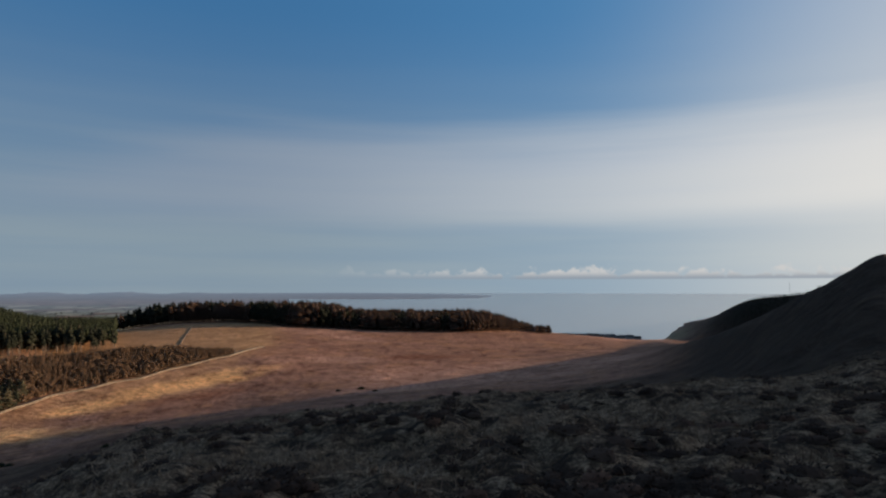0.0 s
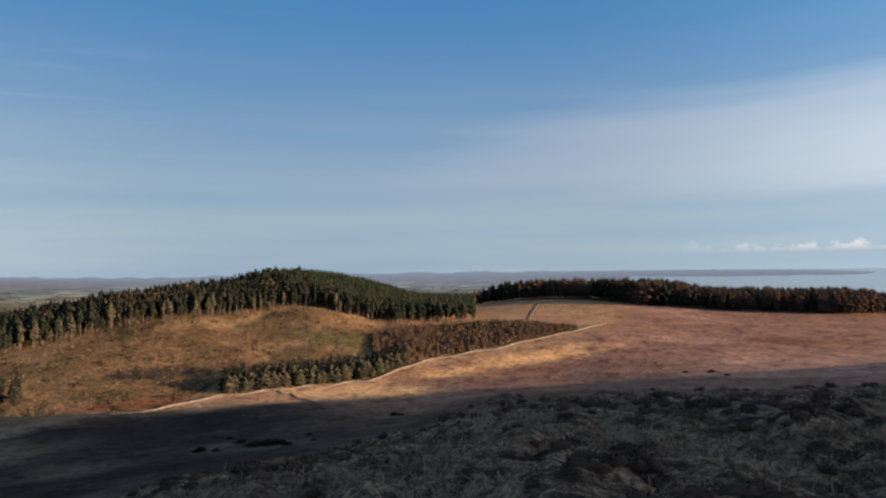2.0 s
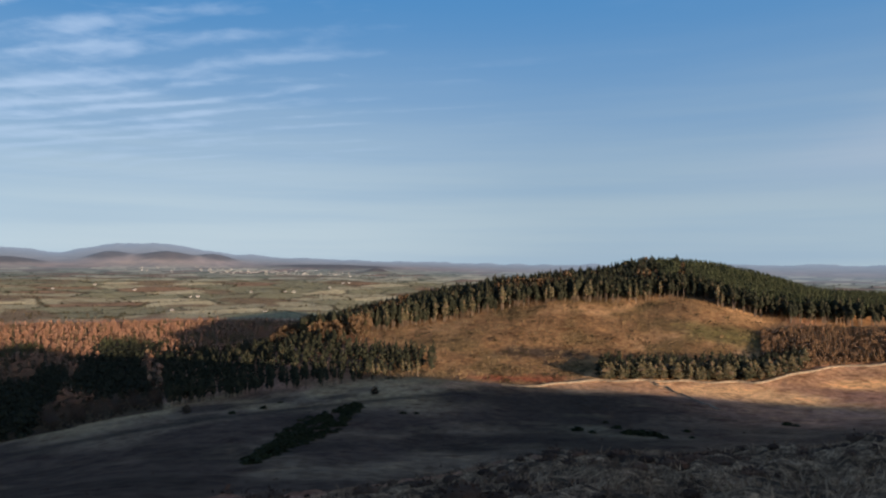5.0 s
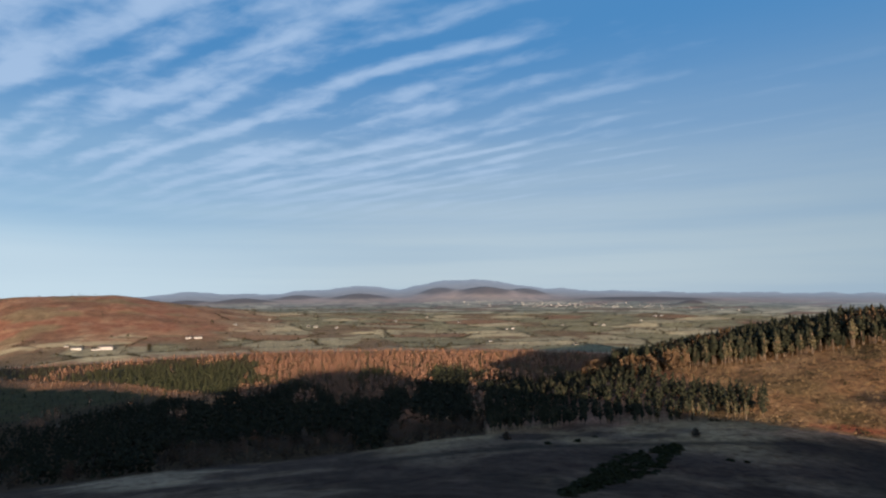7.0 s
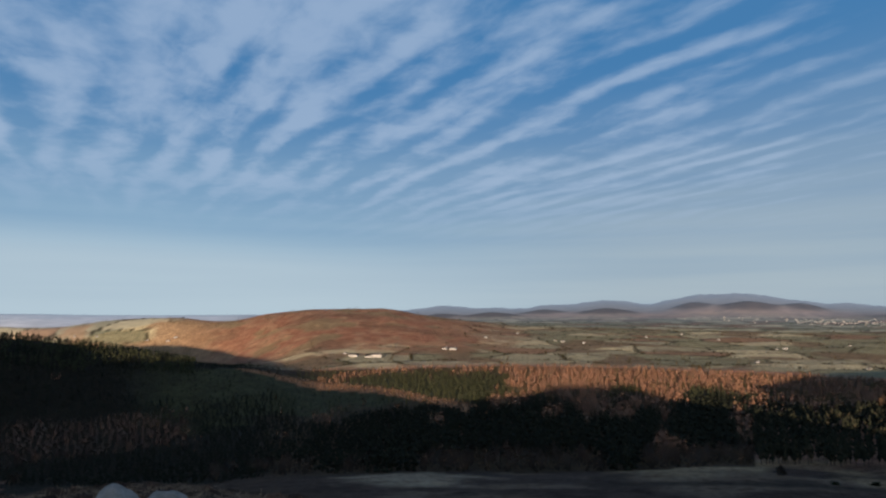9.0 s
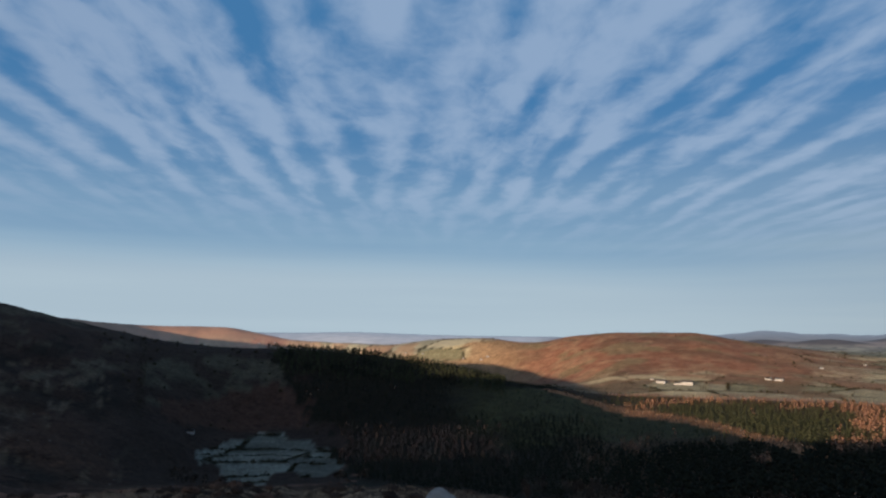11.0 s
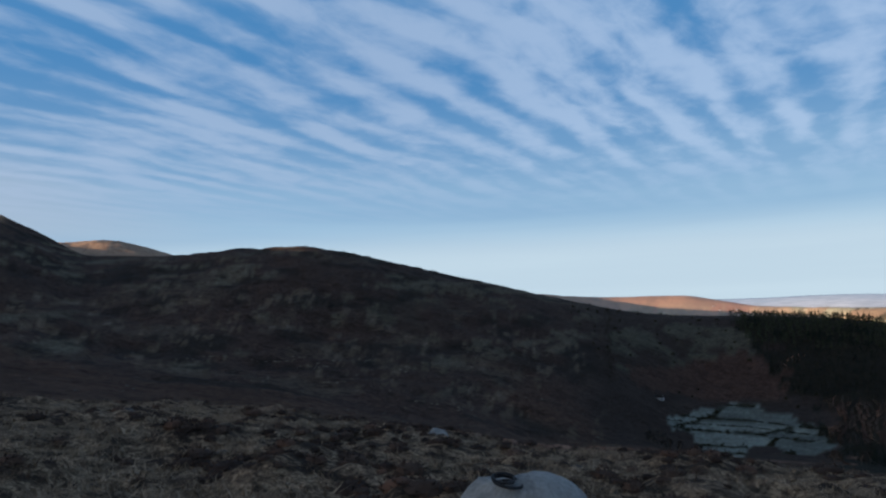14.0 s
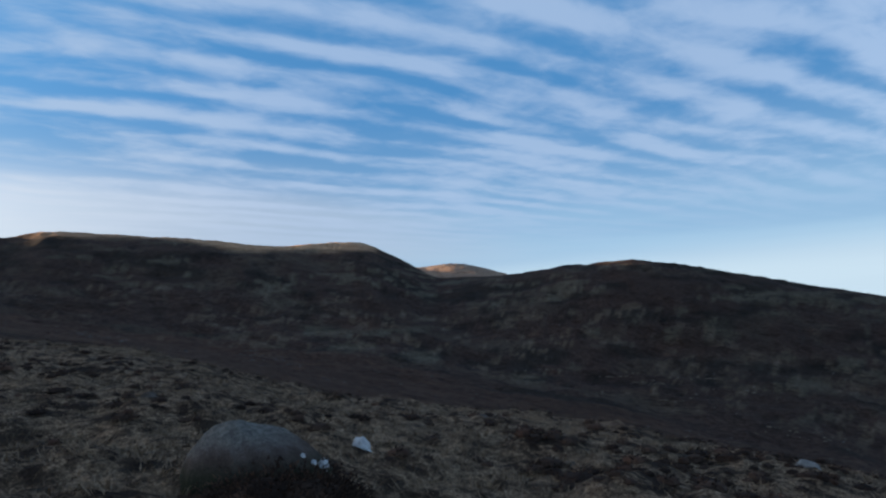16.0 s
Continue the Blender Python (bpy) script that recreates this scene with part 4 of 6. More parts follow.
def conifer_mesh(tiers, sides, seed, slim=0.2, skirt=0.22):
    """A spruce of height 1: ragged whorls of drooping boughs, widest low down; skirt is the bare stem."""
    g = np.random.default_rng(seed)
    v, f, mat = [], [], []
    for k in range(4):
        a = 2 * math.pi * k / 4
        v += [(0.014 * math.cos(a), 0.014 * math.sin(a), -0.03), (0.009 * math.cos(a), 0.009 * math.sin(a), skirt + 0.25)]
    for k in range(4):
        p, q = 2 * k, 2 * ((k + 1) % 4)
        f += [(p, q, q + 1), (p, q + 1, p + 1)]
        mat += [1, 1]
    for t in range(tiers):
        low = skirt + (1 - skirt) * 0.92 * t / tiers
        top = min(1.0, low + (1 - skirt) * 2.0 / tiers) if t < tiers - 1 else 1.0
        wide = slim * (1 - 0.82 * (t / tiers) ** 1.7) * g.uniform(0.85, 1.12)
        lean = g.normal(0, 0.02, 2)
        tip = len(v)
        v.append((lean[0], lean[1], top))
        for s in range(sides):
            a = 2 * math.pi * (s + g.uniform(-0.35, 0.35)) / sides + t
            w_ = wide * g.uniform(0.55, 1.2) * (1.0 if s % 2 else 0.75)
            v.append((w_ * math.cos(a) + lean[0], w_ * math.sin(a) + lean[1], low + g.uniform(-0.05, 0.04)))
        for s in range(sides):
            f.append((tip, tip + 1 + s, tip + 1 + (s + 1) % sides))
            mat.append(0)
    return np.array(v), np.array(f), np.array(mat)


def pine_mesh(seed, clumps, slim=0.13, skirt=0.2, stem=0.011, blunt=2.2):
    """A plantation tree of height 1: a bare stem below, and a narrow crown of soft drooping boughs."""
    g = np.random.default_rng(seed)
    v, f, mat = [], [], []
    if stem:
        for k in range(4):
            a = 2 * math.pi * k / 4
            v += [(stem * math.cos(a), stem * math.sin(a), -0.03), (stem * 0.6 * math.cos(a), stem * 0.6 * math.sin(a), min(0.9, skirt + 0.35))]
        for k in range(4):
            p, q = 2 * k, 2 * ((k + 1) % 4)
            f += [(p, q, q + 1), (p, q + 1, p + 1)]
            mat += [1, 1]
    for k in range(clumps):
        t = k / max(1, clumps - 1)
        h = skirt + (0.95 - skirt) * t + g.uniform(-0.03, 0.03)
        wide = slim * (1 - t ** blunt) * (0.55 + 0.45 * min(1, t * 4))
        a = 2.4 * k + g.uniform(-0.5, 0.5)
        d = wide * g.uniform(0.25, 0.75)
        c = np.array((d * math.cos(a), d * math.sin(a), h))
        rad, tall = wide * g.uniform(0.5, 0.8) + 0.02, g.uniform(0.07, 0.13) + 0.25 / (clumps + 2)
        tall = min(tall, 1.02 - h) if t > 0.8 else tall
        o = len(v)
        v.append(tuple(c + np.array((-d * 0.5 * math.cos(a), -d * 0.5 * math.sin(a), tall))))
        for s in range(5):
            b = 2 * math.pi * s / 5 + g.uniform(-0.3, 0.3)
            w_ = rad * g.uniform(0.65, 1.3)
            v.append(tuple(c + np.array((w_ * math.cos(b), w_ * math.sin(b), g.uniform(-0.6, 0.15) * tall))))
        v.append(tuple(c + np.array((0, 0, -0.75 * tall))))
        for s in range(5):
            p, q = o + 1 + s, o + 1 + (s + 1) % 5
            f += [(o, p, q), (o + 6, q, p)]
            mat += [0, 0]
    return np.array(v), np.array(f), np.array(mat)


def broadleaf_mesh(seed, leaves=70, spread=0.36):
    """A round-headed tree of height 1: a forked stem and a loose crown of small leaf clumps."""
    g = np.random.default_rng(seed)
    v, f, mat = [], [], []

    def limb(a, b, ra, rb):
        o = len(v)
        for k in range(3):
            c, s = math.cos(2.1 * k), math.sin(2.1 * k)
            v.extend([(a[0] + ra * c, a[1] + ra * s, a[2]), (b[0] + rb * c, b[1] + rb * s, b[2])])
        for k in range(3):
            p, q = o + 2 * k, o + 2 * ((k + 1) % 3)
            f.extend([(p, q, q + 1), (p, q + 1, p + 1)])
            mat.extend([1, 1])
    limb((0, 0, -0.03), (0, 0, 0.4), 0.025, 0.016)
    for k in range(5):
        a = 2 * math.pi * k / 5 + g.uniform(-0.4, 0.4)
        limb((0, 0, g.uniform(0.22, 0.4)), (0.22 * math.cos(a), 0.22 * math.sin(a), g.uniform(0.55, 0.85)), 0.012, 0.004)
    for k in range(leaves):
        d = g.normal(0, 1, 3)
        d /= np.linalg.norm(d)
        c = np.array((0, 0, 0.6)) + d * np.array((spread, spread, 0.36)) * g.uniform(0.45, 1) ** 0.5
        o, size = len(v), g.uniform(0.06, 0.12)
        p = g.normal(0, 1, (4, 3)) * size * 0.8
        for q in p:
            v.append(tuple(c + q))
        f.extend([(o, o + 1, o + 2), (o, o + 2, o + 3), (o, o + 3, o + 1), (o + 1, o + 3, o + 2)])
        mat.extend([0] * 4)
    return np.array(v), np.array(f), np.array(mat)


def bush_mesh(seed, leaves=40):
    g = np.random.default_rng(seed)
    v, f = [], []
    for k in range(leaves):
        d = g.normal(0, 1, 3)
        d /= np.linalg.norm(d)
        d[2] = abs(d[2])
        c = d * np.array((0.5, 0.5, 0.75)) * g.uniform(0.3, 1)
        o = len(v)
        for q in g.normal(0, 1, (4, 3)) * 0.15:
            v.append(tuple(c + q))
        f.extend([(o, o + 1, o + 2), (o, o + 2, o + 3), (o, o + 3, o + 1), (o + 1, o + 3, o + 2)])
    return np.array(v), np.array(f), np.zeros(len(f), int)


SPRUCE = [pine_mesh(s, 8, w_, 0.25, 0.011, b_) for s, w_, b_ in ((1, 0.15, 2.2), (2, 0.18, 3.6), (3, 0.13, 2.0), (4, 0.2, 4.5))]
EDGE_SPRUCE = [pine_mesh(s, n_, w_, k_, 0.017, b_) for s, n_, w_, k_, b_ in ((11, 11, 0.15, 0.35, 3.2), (12, 9, 0.12, 0.5, 2.4), (13, 13, 0.17, 0.22, 3.6), (14, 8, 0.13, 0.58, 4.5), (10, 10, 0.1, 0.3, 1.8))]
RAGGED = [broadleaf_mesh(s, 26, 0.3) for s in (5, 6)]
THICKET = [pine_mesh(s, 5, 0.14, 0.45, 0.0, 1.6) for s in (35, 36, 37)]
SHRUB = [pine_mesh(s, 9, 0.26, 0.06, 0.0, 2.4) for s in (15, 16, 17, 28)]
FAR_SPRUCE = [pine_mesh(s, 4, 0.17, 0.1, 0.0, 1.9) for s in (4, 5, 6)]
SMALL_SPRUCE = [conifer_mesh(4, 7, s, 0.27, 0.04) for s in (7, 8, 9)]
BROAD = [broadleaf_mesh(s) for s in (1, 2, 3)]


def scatter(az0, az1, near, far, step, grow=0.0):
    """Jittered places between two bearings and two distances (numbers, or functions of the bearing)."""
    fn, ff = (near if callable(near) else lambda a: near + 0 * a), (far if callable(far) else lambda a: far + 0 * a)
    probe = np.linspace(az0, az1, 40)
    r0, r1 = float(np.min(fn(probe))), float(np.max(ff(probe)))
    az, rad = [], []
    r = r0
    while r < r1:
        s = step * (1 + grow * (r - r0) / 100)
        count = max(1, int(radians(az1 - az0) * r / s))
        a = az0 + (az1 - az0) * (np.arange(count) + rng.uniform(-0.5, 0.5, count) + 0.5) / count
        q = r + rng.uniform(-0.5, 0.5, count) * s
        keep = (q > fn(a)) & (q < ff(a))
        az.append(a[keep]), rad.append(q[keep])
        r += s
    return np.concatenate(az), np.concatenate(rad)


def planted(name, kinds, az, r, tall, mats, label, category="forest", sway=0.04, spread=1.0, vary=0.25):
    """Many trees joined into one wood."""
    if len(az) == 0:
        return None
    tall = np.broadcast_to(tall, az.shape) * rng.uniform(0.93 - vary, 0.93 + vary, len(az))
    z = heights(az, r)
    px, py = -np.sin(np.radians(az)) * r, np.cos(np.radians(az)) * r
    pick, turn = rng.integers(0, len(kinds), len(az)), rng.uniform(0, 6.28, len(az))
    fat = rng.uniform(0.8, 1.25, len(az)) * spread
    V, F, M, base = [], [], [], 0
    for k, (v, f, m) in enumerate(kinds):
        s = np.where(pick == k)[0]
        if not len(s):
            continue
        c, d = np.cos(turn[s])[:, None], np.sin(turn[s])[:, None]
        wide = (tall[s] * fat[s])[:, None]
        tilt = rng.normal(0, sway, (len(s), 2))
        x = (v[:, 0] * c - v[:, 1] * d) * wide + v[:, 2] * tall[s][:, None] * tilt[:, :1] + px[s][:, None]
        y = (v[:, 0] * d + v[:, 1] * c) * wide + v[:, 2] * tall[s][:, None] * tilt[:, 1:] + py[s][:, None]
        h = v[:, 2] * tall[s][:, None] + z[s][:, None]
        V.append(np.stack([x, y, h], -1).reshape(-1, 3))
        F.append((f[None] + (np.arange(len(s)) * len(v))[:, None, None]).reshape(-1, 3) + base)
        M.append(np.tile(m, len(s)))
        base += len(s) * len(v)
    ob = mesh_object(name, np.concatenate(V), np.concatenate(F), mats, np.concatenate(M), shade=category in ("forest", "plantation"))
    return tagged(ob, label, category, kind="stuff")


def line_r(rows, column=1):
    return lambda a: ring(rows, column, a)


crest_r, middle_r = line_r(CREST), line_r(MIDDLE)

# the wooded hill
a, r = scatter(27, 75, lambda q: middle_r(q), lambda q: crest_r(q) + 25, 3.3, 0.25)
edge = r < middle_r(a) + 11
planted("conifer_forest", EDGE_SPRUCE, a[edge], r[edge], 12.5 + 6.5 * fbm(a[edge] * 1.6, r[edge] / 9, 3, 104), [CONIFER, STEM], "edge of a spruce wood with bare pale stems above felled ground")
close = a < 43 + (fbm(a, r / 20, 2, 92) - 0.5) * 6
mixed = fbm(a / 3, r / 40, 3, 91) > 0.62
for want, kinds, mats, label in ((~mixed, SPRUCE, [CONIFER, BARK], "dark green spruces over a rounded hill"),
                                 (mixed, SPRUCE + RAGGED, [AUTUMN, BARK], "rusty autumn trees among the spruce on the hill")):
    s_ = ~edge & ~close & want
    planted("conifer_forest" if kinds is SPRUCE else "larch_forest", kinds, a[s_], r[s_], 12.5 + 6.0 * fbm(a[s_] * 1.4, r[s_] / 12, 3, 105), mats, label, vary=0.2)
a, r = scatter(27, 44, lambda q: middle_r(q) + 9, lambda q: crest_r(q) + 25, 2.3, 0.2)
s_ = a < 43 + (fbm(a, r / 20, 2, 92) - 0.5) * 6
planted("conifer_forest", THICKET, a[s_], r[s_], 15.3, [THICK, BARK], "close even spruce plantation over the shoulder of the hill", vary=0.09)
# the wood along the far edge of the moor
a, r = scatter(-9.5, 27, 630, lambda q: crest_r(q) + 30, 4.2, 0.3)
keep = r > 640 + 70 * smooth(-2, -9, a) + 90 * smooth(12, 20, a)
a, r = a[keep], r[keep]
tall = 16 + 5 * smooth(6, 12, a) - 8 * smooth(-3, -9, a) - 4 * smooth(24, 27, a)
rust = fbm(a / 2, r / 60, 3, 95) + 0.2 * smooth(16, 4, a) > 0.52
# needles in the shade colour: this wood shows its unlit side
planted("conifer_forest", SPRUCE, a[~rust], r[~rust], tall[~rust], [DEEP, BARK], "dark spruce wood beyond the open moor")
planted("larch_forest", [pine_mesh(s_, 9, 0.24, 0.2, 0.011, 4.0) for s_ in (25, 26, 27)], a[rust], r[rust], tall[rust], [RUSSET, BARK], "brown leafless larches beyond the open moor")
# young trees behind the wall
a, r = scatter(18, 36, lambda q: wall_dist(q) + 5, lambda q: np.minimum(wall_dist(q) + 95, middle_r(q) - 5), 2.1)
tall = 2.6 + 3.2 * fbm(a * 1.3, r / 9, 3, 101) * smooth(18, 23, a)
planted("larch_forest", SHRUB, a, r, tall, [BUSHY, STEM], "young russet larches behind the field wall", "plantation", spread=1.7, vary=0.25)
a, r = scatter(33, 49, lambda q: wall_dist(q) + 4, lambda q: wall_dist(q) + 34, 3.6)
planted("conifer_forest", SHRUB, a, r, 7.0, [CONIFER, STEM], "young green pines in a strip behind the field wall", "plantation")
# the plantation in the valley
front = lambda q: np.interp(q, [63, 68, 74, 80, 85, 88, 92, 100, 108, 120, 130, 138, 146], [300, 292, 285, 280, 275, 262, 250, 252, 255, 262, 290, 390, 470])
a, r = scatter(63, 86, front, lambda q: front(q) + np.interp(q, [63, 70, 75, 86], [30, 60, 130, 180]), 4.6)
edge = r < front(a) + 8
planted("conifer_forest", SPRUCE, a[~edge], r[~edge], 8.8, [CONIFER, BARK], "dense conifer plantation on the valley side")
a, r = scatter(69, 77, lambda q: front(q) + np.interp(q, [69, 77], [70, 120]), 520, 8.0)
planted("broadleaf_wood", BROAD, a, r, 12.0, [AUTUMN, BARK], "orange-brown autumn broadleaf trees beside the conifers", "wood")
inner = lambda q: np.where(q < 86, front(q) + np.interp(q, [74, 86], [200, 175]), front(q))
a, r = scatter(75, 153, inner, lambda q: np.interp(q, [75, 130, 134, 153], [1000, 1045, 1005, 1010]), 4.6, 0.07)
ragged = (fbm(a * 0.8, r / 25, 3, 93) - 0.5) * 4.5
keep = a + ragged < np.interp(r, [250, 450, 600, 720, 850, 1000], [146, 146, 146.5, 148.8, 151, 152.6])
a, r = a[keep], r[keep]
kind = fbm(a / 3.2 + 4, r / 95, 3, 97)
aw, rw = a + (fbm(a / 2, r / 50, 3, 98) - 0.5) * 9, r + (fbm(a / 2.5 + 7, r / 60, 3, 99) - 0.5) * 190
strip = (aw > 106) & (aw < 128) & (rw > 560) & (rw < 930)
belt_r = np.interp(a, [107, 109, 117, 128], [560, 590, 780, 900])
off = r + 0.12 * (rw - r) - belt_r
orange = strip & (np.abs(off) < 30)
low = strip & (off < -30) & (rng.uniform(0, 1, len(a)) < 0.93)
bare = (r < front(a) + 55) & (kind > 0.4) & (a < 131)
lit = (r > 720) & (a < 122)
warp_r = fbm(a / 1.5, r / 40, 3, 107) * 2 - 1
rust = ~bare & ~orange & ~low & (kind + 0.2 * lit * smooth(110, 104, a) + 0.04 * lit - 0.07 * (a > 128) - 0.10 * (r < 560) - 0.13 * strip > 0.52)
tall = np.where(r > 900, 8.0, 9.5) - 4.0 * smooth(112, 128, a)
# past the belt: a tall dark stand along the crest, dull brown blocks below it, and a dark green clearing
slope = np.degrees(np.arctan2(heights(a, r) - EYE, r)) + (fbm(a / 1.2, r / 30, 3, 121) - 0.5) * 1.2
bear = a + (fbm(a / 1.1 + 3, r / 28, 3, 122) - 0.5) * 3.0
ridge_stand = (a > 132.2) & (slope > np.interp(a, [132, 141, 152], [-5.0, -4.2, -3.6]))
tall = np.where(ridge_stand, 10.0, tall)
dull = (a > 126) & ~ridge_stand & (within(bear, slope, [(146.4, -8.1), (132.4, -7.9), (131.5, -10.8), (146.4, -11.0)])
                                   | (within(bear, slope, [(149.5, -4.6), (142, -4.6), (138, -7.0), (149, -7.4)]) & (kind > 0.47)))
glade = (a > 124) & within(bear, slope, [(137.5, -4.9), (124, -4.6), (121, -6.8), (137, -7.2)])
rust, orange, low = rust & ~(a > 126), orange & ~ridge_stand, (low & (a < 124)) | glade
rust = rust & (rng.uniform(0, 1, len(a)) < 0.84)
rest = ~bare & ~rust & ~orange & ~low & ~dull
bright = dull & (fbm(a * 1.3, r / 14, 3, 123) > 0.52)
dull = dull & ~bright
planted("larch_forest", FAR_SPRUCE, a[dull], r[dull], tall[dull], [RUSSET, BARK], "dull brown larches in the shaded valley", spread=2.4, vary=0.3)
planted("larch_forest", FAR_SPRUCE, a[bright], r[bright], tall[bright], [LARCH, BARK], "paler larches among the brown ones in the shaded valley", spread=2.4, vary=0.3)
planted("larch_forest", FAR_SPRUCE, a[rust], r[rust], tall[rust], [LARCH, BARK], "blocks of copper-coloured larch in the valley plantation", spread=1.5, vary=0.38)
planted("larch_forest", FAR_SPRUCE, a[orange], r[orange], 4.0, [YOUNG, BARK], "long belt of young orange larches across the valley", spread=2.2, vary=0.15)
# stands in the sun take the lighter copy of the needle colour
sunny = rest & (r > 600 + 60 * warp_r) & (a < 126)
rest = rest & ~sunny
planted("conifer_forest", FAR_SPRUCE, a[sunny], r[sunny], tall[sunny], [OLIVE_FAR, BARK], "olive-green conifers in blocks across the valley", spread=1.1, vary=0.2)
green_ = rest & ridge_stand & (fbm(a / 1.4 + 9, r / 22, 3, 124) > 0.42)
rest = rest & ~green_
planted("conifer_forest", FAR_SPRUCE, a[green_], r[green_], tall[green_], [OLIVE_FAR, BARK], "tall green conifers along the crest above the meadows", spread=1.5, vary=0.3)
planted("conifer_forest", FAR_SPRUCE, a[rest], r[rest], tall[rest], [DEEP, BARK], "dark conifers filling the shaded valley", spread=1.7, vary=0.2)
planted("conifer_forest", SMALL_SPRUCE, a[low][::7], r[low][::7], 3.0, [GORSE, STEM], "low green saplings on restocked ground", "plantation")
planted("broadleaf_wood", [pine_mesh(s, 9, 0.24, 0.1, 0.012, 5.0) for s in (18, 19, 20)], a[bare][::2], r[bare][::2], 7.0, [BARE, BARK], "leafless broadleaf trees at the valley edge", "wood")


# ---- helpers for things ----
def part(name, bm, mat, parent, label=""):
    """Links a bmesh as one mesh object under a thing or a part."""
    me = bpy.data.meshes.new(name)
    bm.to_mesh(me)
    bm.free()
    me.materials.append(mat)
    ob = new(name, me)
    ob.parent = parent
    if label:
        tagged(ob, label)
    return ob


def thing(name, label, category, group="", at=None, turn=0.0):
    ob = new(name)
    if at is not None:
        ob.matrix_basis = Matrix.Translation(at) @ pose(0, 0, 0, 0, 0, turn)
    return tagged(ob, label, category, group)


def box(bm, x0, x1, y0, y1, z0, z1):
    v = [bm.verts.new((x, y, z)) for x in (x0, x1) for y in (y0, y1) for z in (z0, z1)]
    for q in ((0, 1, 3, 2), (4, 6, 7, 5), (0, 4, 5, 1), (2, 3, 7, 6), (0, 2, 6, 4), (1, 5, 7, 3)):
        bm.faces.new([v[k] for k in q])
    return v


# ---- single trees along the front of the plantation and the felled slope ----
def tree_parts(kind, leaf, stem):
    v, f, m = kind
    made = []
    for want, name, mat in ((1, "trunk", stem), (0, "crown", leaf)):
        used = f[m == want]
        ids = np.unique(used)
        me = bpy.data.meshes.new(name)
        me.from_pydata([tuple(v[i]) for i in ids], [], [tuple(np.searchsorted(ids, q)) for q in used])
        me.materials.append(mat)
        made.append((name, me))
    return made


def grow(name, parts, az, r, tall, label, category, group):
    ob = thing(name, label, category, group, spot(az, r), rng.uniform(0, 360))
    fat = rng.uniform(0.85, 1.25)
    ob.scale = (tall * fat, tall * fat, tall)
    for n_, me in parts:
        child = new(n_, me)
        child.parent = ob
    return ob


edge_kinds = [tree_parts(pine_mesh(s, 16, 0.13, k_, 0.02), OLIVE if s % 2 else CONIFER, STEM) for s, k_ in ((21, 0.12), (22, 0.25), (23, 0.4), (24, 0.52))]
for k in range(80):
    q = rng.uniform(63.4, 85.8)
    # past 72 only the darker needles, standing in for shade
    grow("conifer_tree", edge_kinds[rng.integers(0, 4) if q < 72 else (1, 3, 1)[rng.integers(0, 3)]], q, float(front(q)) - 1 + rng.uniform(-4, 5), rng.uniform(5.5, 10),
         "tall dark conifer with a bare pale stem at the plantation's edge", "tree", "plantation front row")
for k in range(150):
    q = rng.uniform(27.8, 73.8)
    grow("conifer_tree", edge_kinds[rng.integers(1, 4) if q > 38 else 3], q, float(middle_r(q)) - 1 + rng.uniform(-5, 3), rng.uniform(9, 17),
         "spruce with a bare stem standing above the felled slope", "tree", "trees along the felled slope")
pine_kinds = [tree_parts(pine_mesh(s, 30, 0.32, 0.08, 0.012, 3.0), OLIVE, STEM) for s in (31, 32, 33)]
for k in range(46):
    q = 33 + 15.6 * (k + rng.uniform(-0.4, 0.4)) / 46
    grow("pine_tree", pine_kinds[k % 3], q, float(wall_dist(q)) + 4 + rng.uniform(0, 9), rng.uniform(5.5, 9.5),
         "bushy young green pine behind the field wall", "tree", "young pines by the wall")
broad_kinds = [tree_parts(pine_mesh(s, 26, 0.5, 0.14, 0.02, 3.0), BARE, BARK) for s in (41, 42)]
for q, e, tall in ((68.5, -11.98, 3.4), (84.2, -12.9, 3.6)):
    grow("bare_tree", broad_kinds[int(tall) % 2], q, reach(q, e, 150), tall, "small leafless tree at the edge of the bog", "tree", "")

# ---- gorse, rushes and tussocks ----
gorse_kinds = [tree_parts((*bush_mesh(s, 90)[:2], np.zeros(360, int)), GORSE, BARK)[1] for s in (51, 52, 53)]


def gorse(az, r, wide, tall):
    ob = thing("gorse_bush", "dark green gorse bush on the boggy slope", "bush", "gorse on the slope", spot(az, r, -0.1), rng.uniform(0, 360))
    ob.scale = (wide, wide, tall)
    child = new("foliage", gorse_kinds[rng.integers(0, 3)][1])
    child.parent = ob


for q, e, wide in ((50.6, -14.7, 3.2), (49.3, -14.82, 2.0), (47.2, -14.4, 2.6), (46.2, -14.7, 3.4), (45.2, -14.8, 3.8), (44.2, -14.8, 3.6),
                   (43.5, -14.9, 2.4), (41.6, -14.2, 2.0), (41.2, -14.6, 1.6), (48.2, -14.0, 1.8), (34.3, -12.83, 3.0), (33.6, -12.9, 2.2),
                   (26.4, -12.3, 3.0), (27.4, -12.3, 2.2), (78.1, -12.81, 2.6), (80.6, -13.09, 2.4), (9.2, -9.0, 2.5), (7.2, -8.9, 3.0),
                   (6.0, -9.1, 2.2), (76.6, -12.4, 1.8), (66.0, -13.6, 2.2), (64.8, -13.7, 1.8)):
    gorse(q, reach(q, e, 60), wide, wide * 0.5)
GORSE_LINE = np.array([(69.9, -12.85, 0.4), (71.3, -13.4, 0.9), (72.7, -14.3, 1.9), (74.9, -15.2, 1.4), (77.0, -16.1, 0.6), (79.2, -17.0, 0.3)])
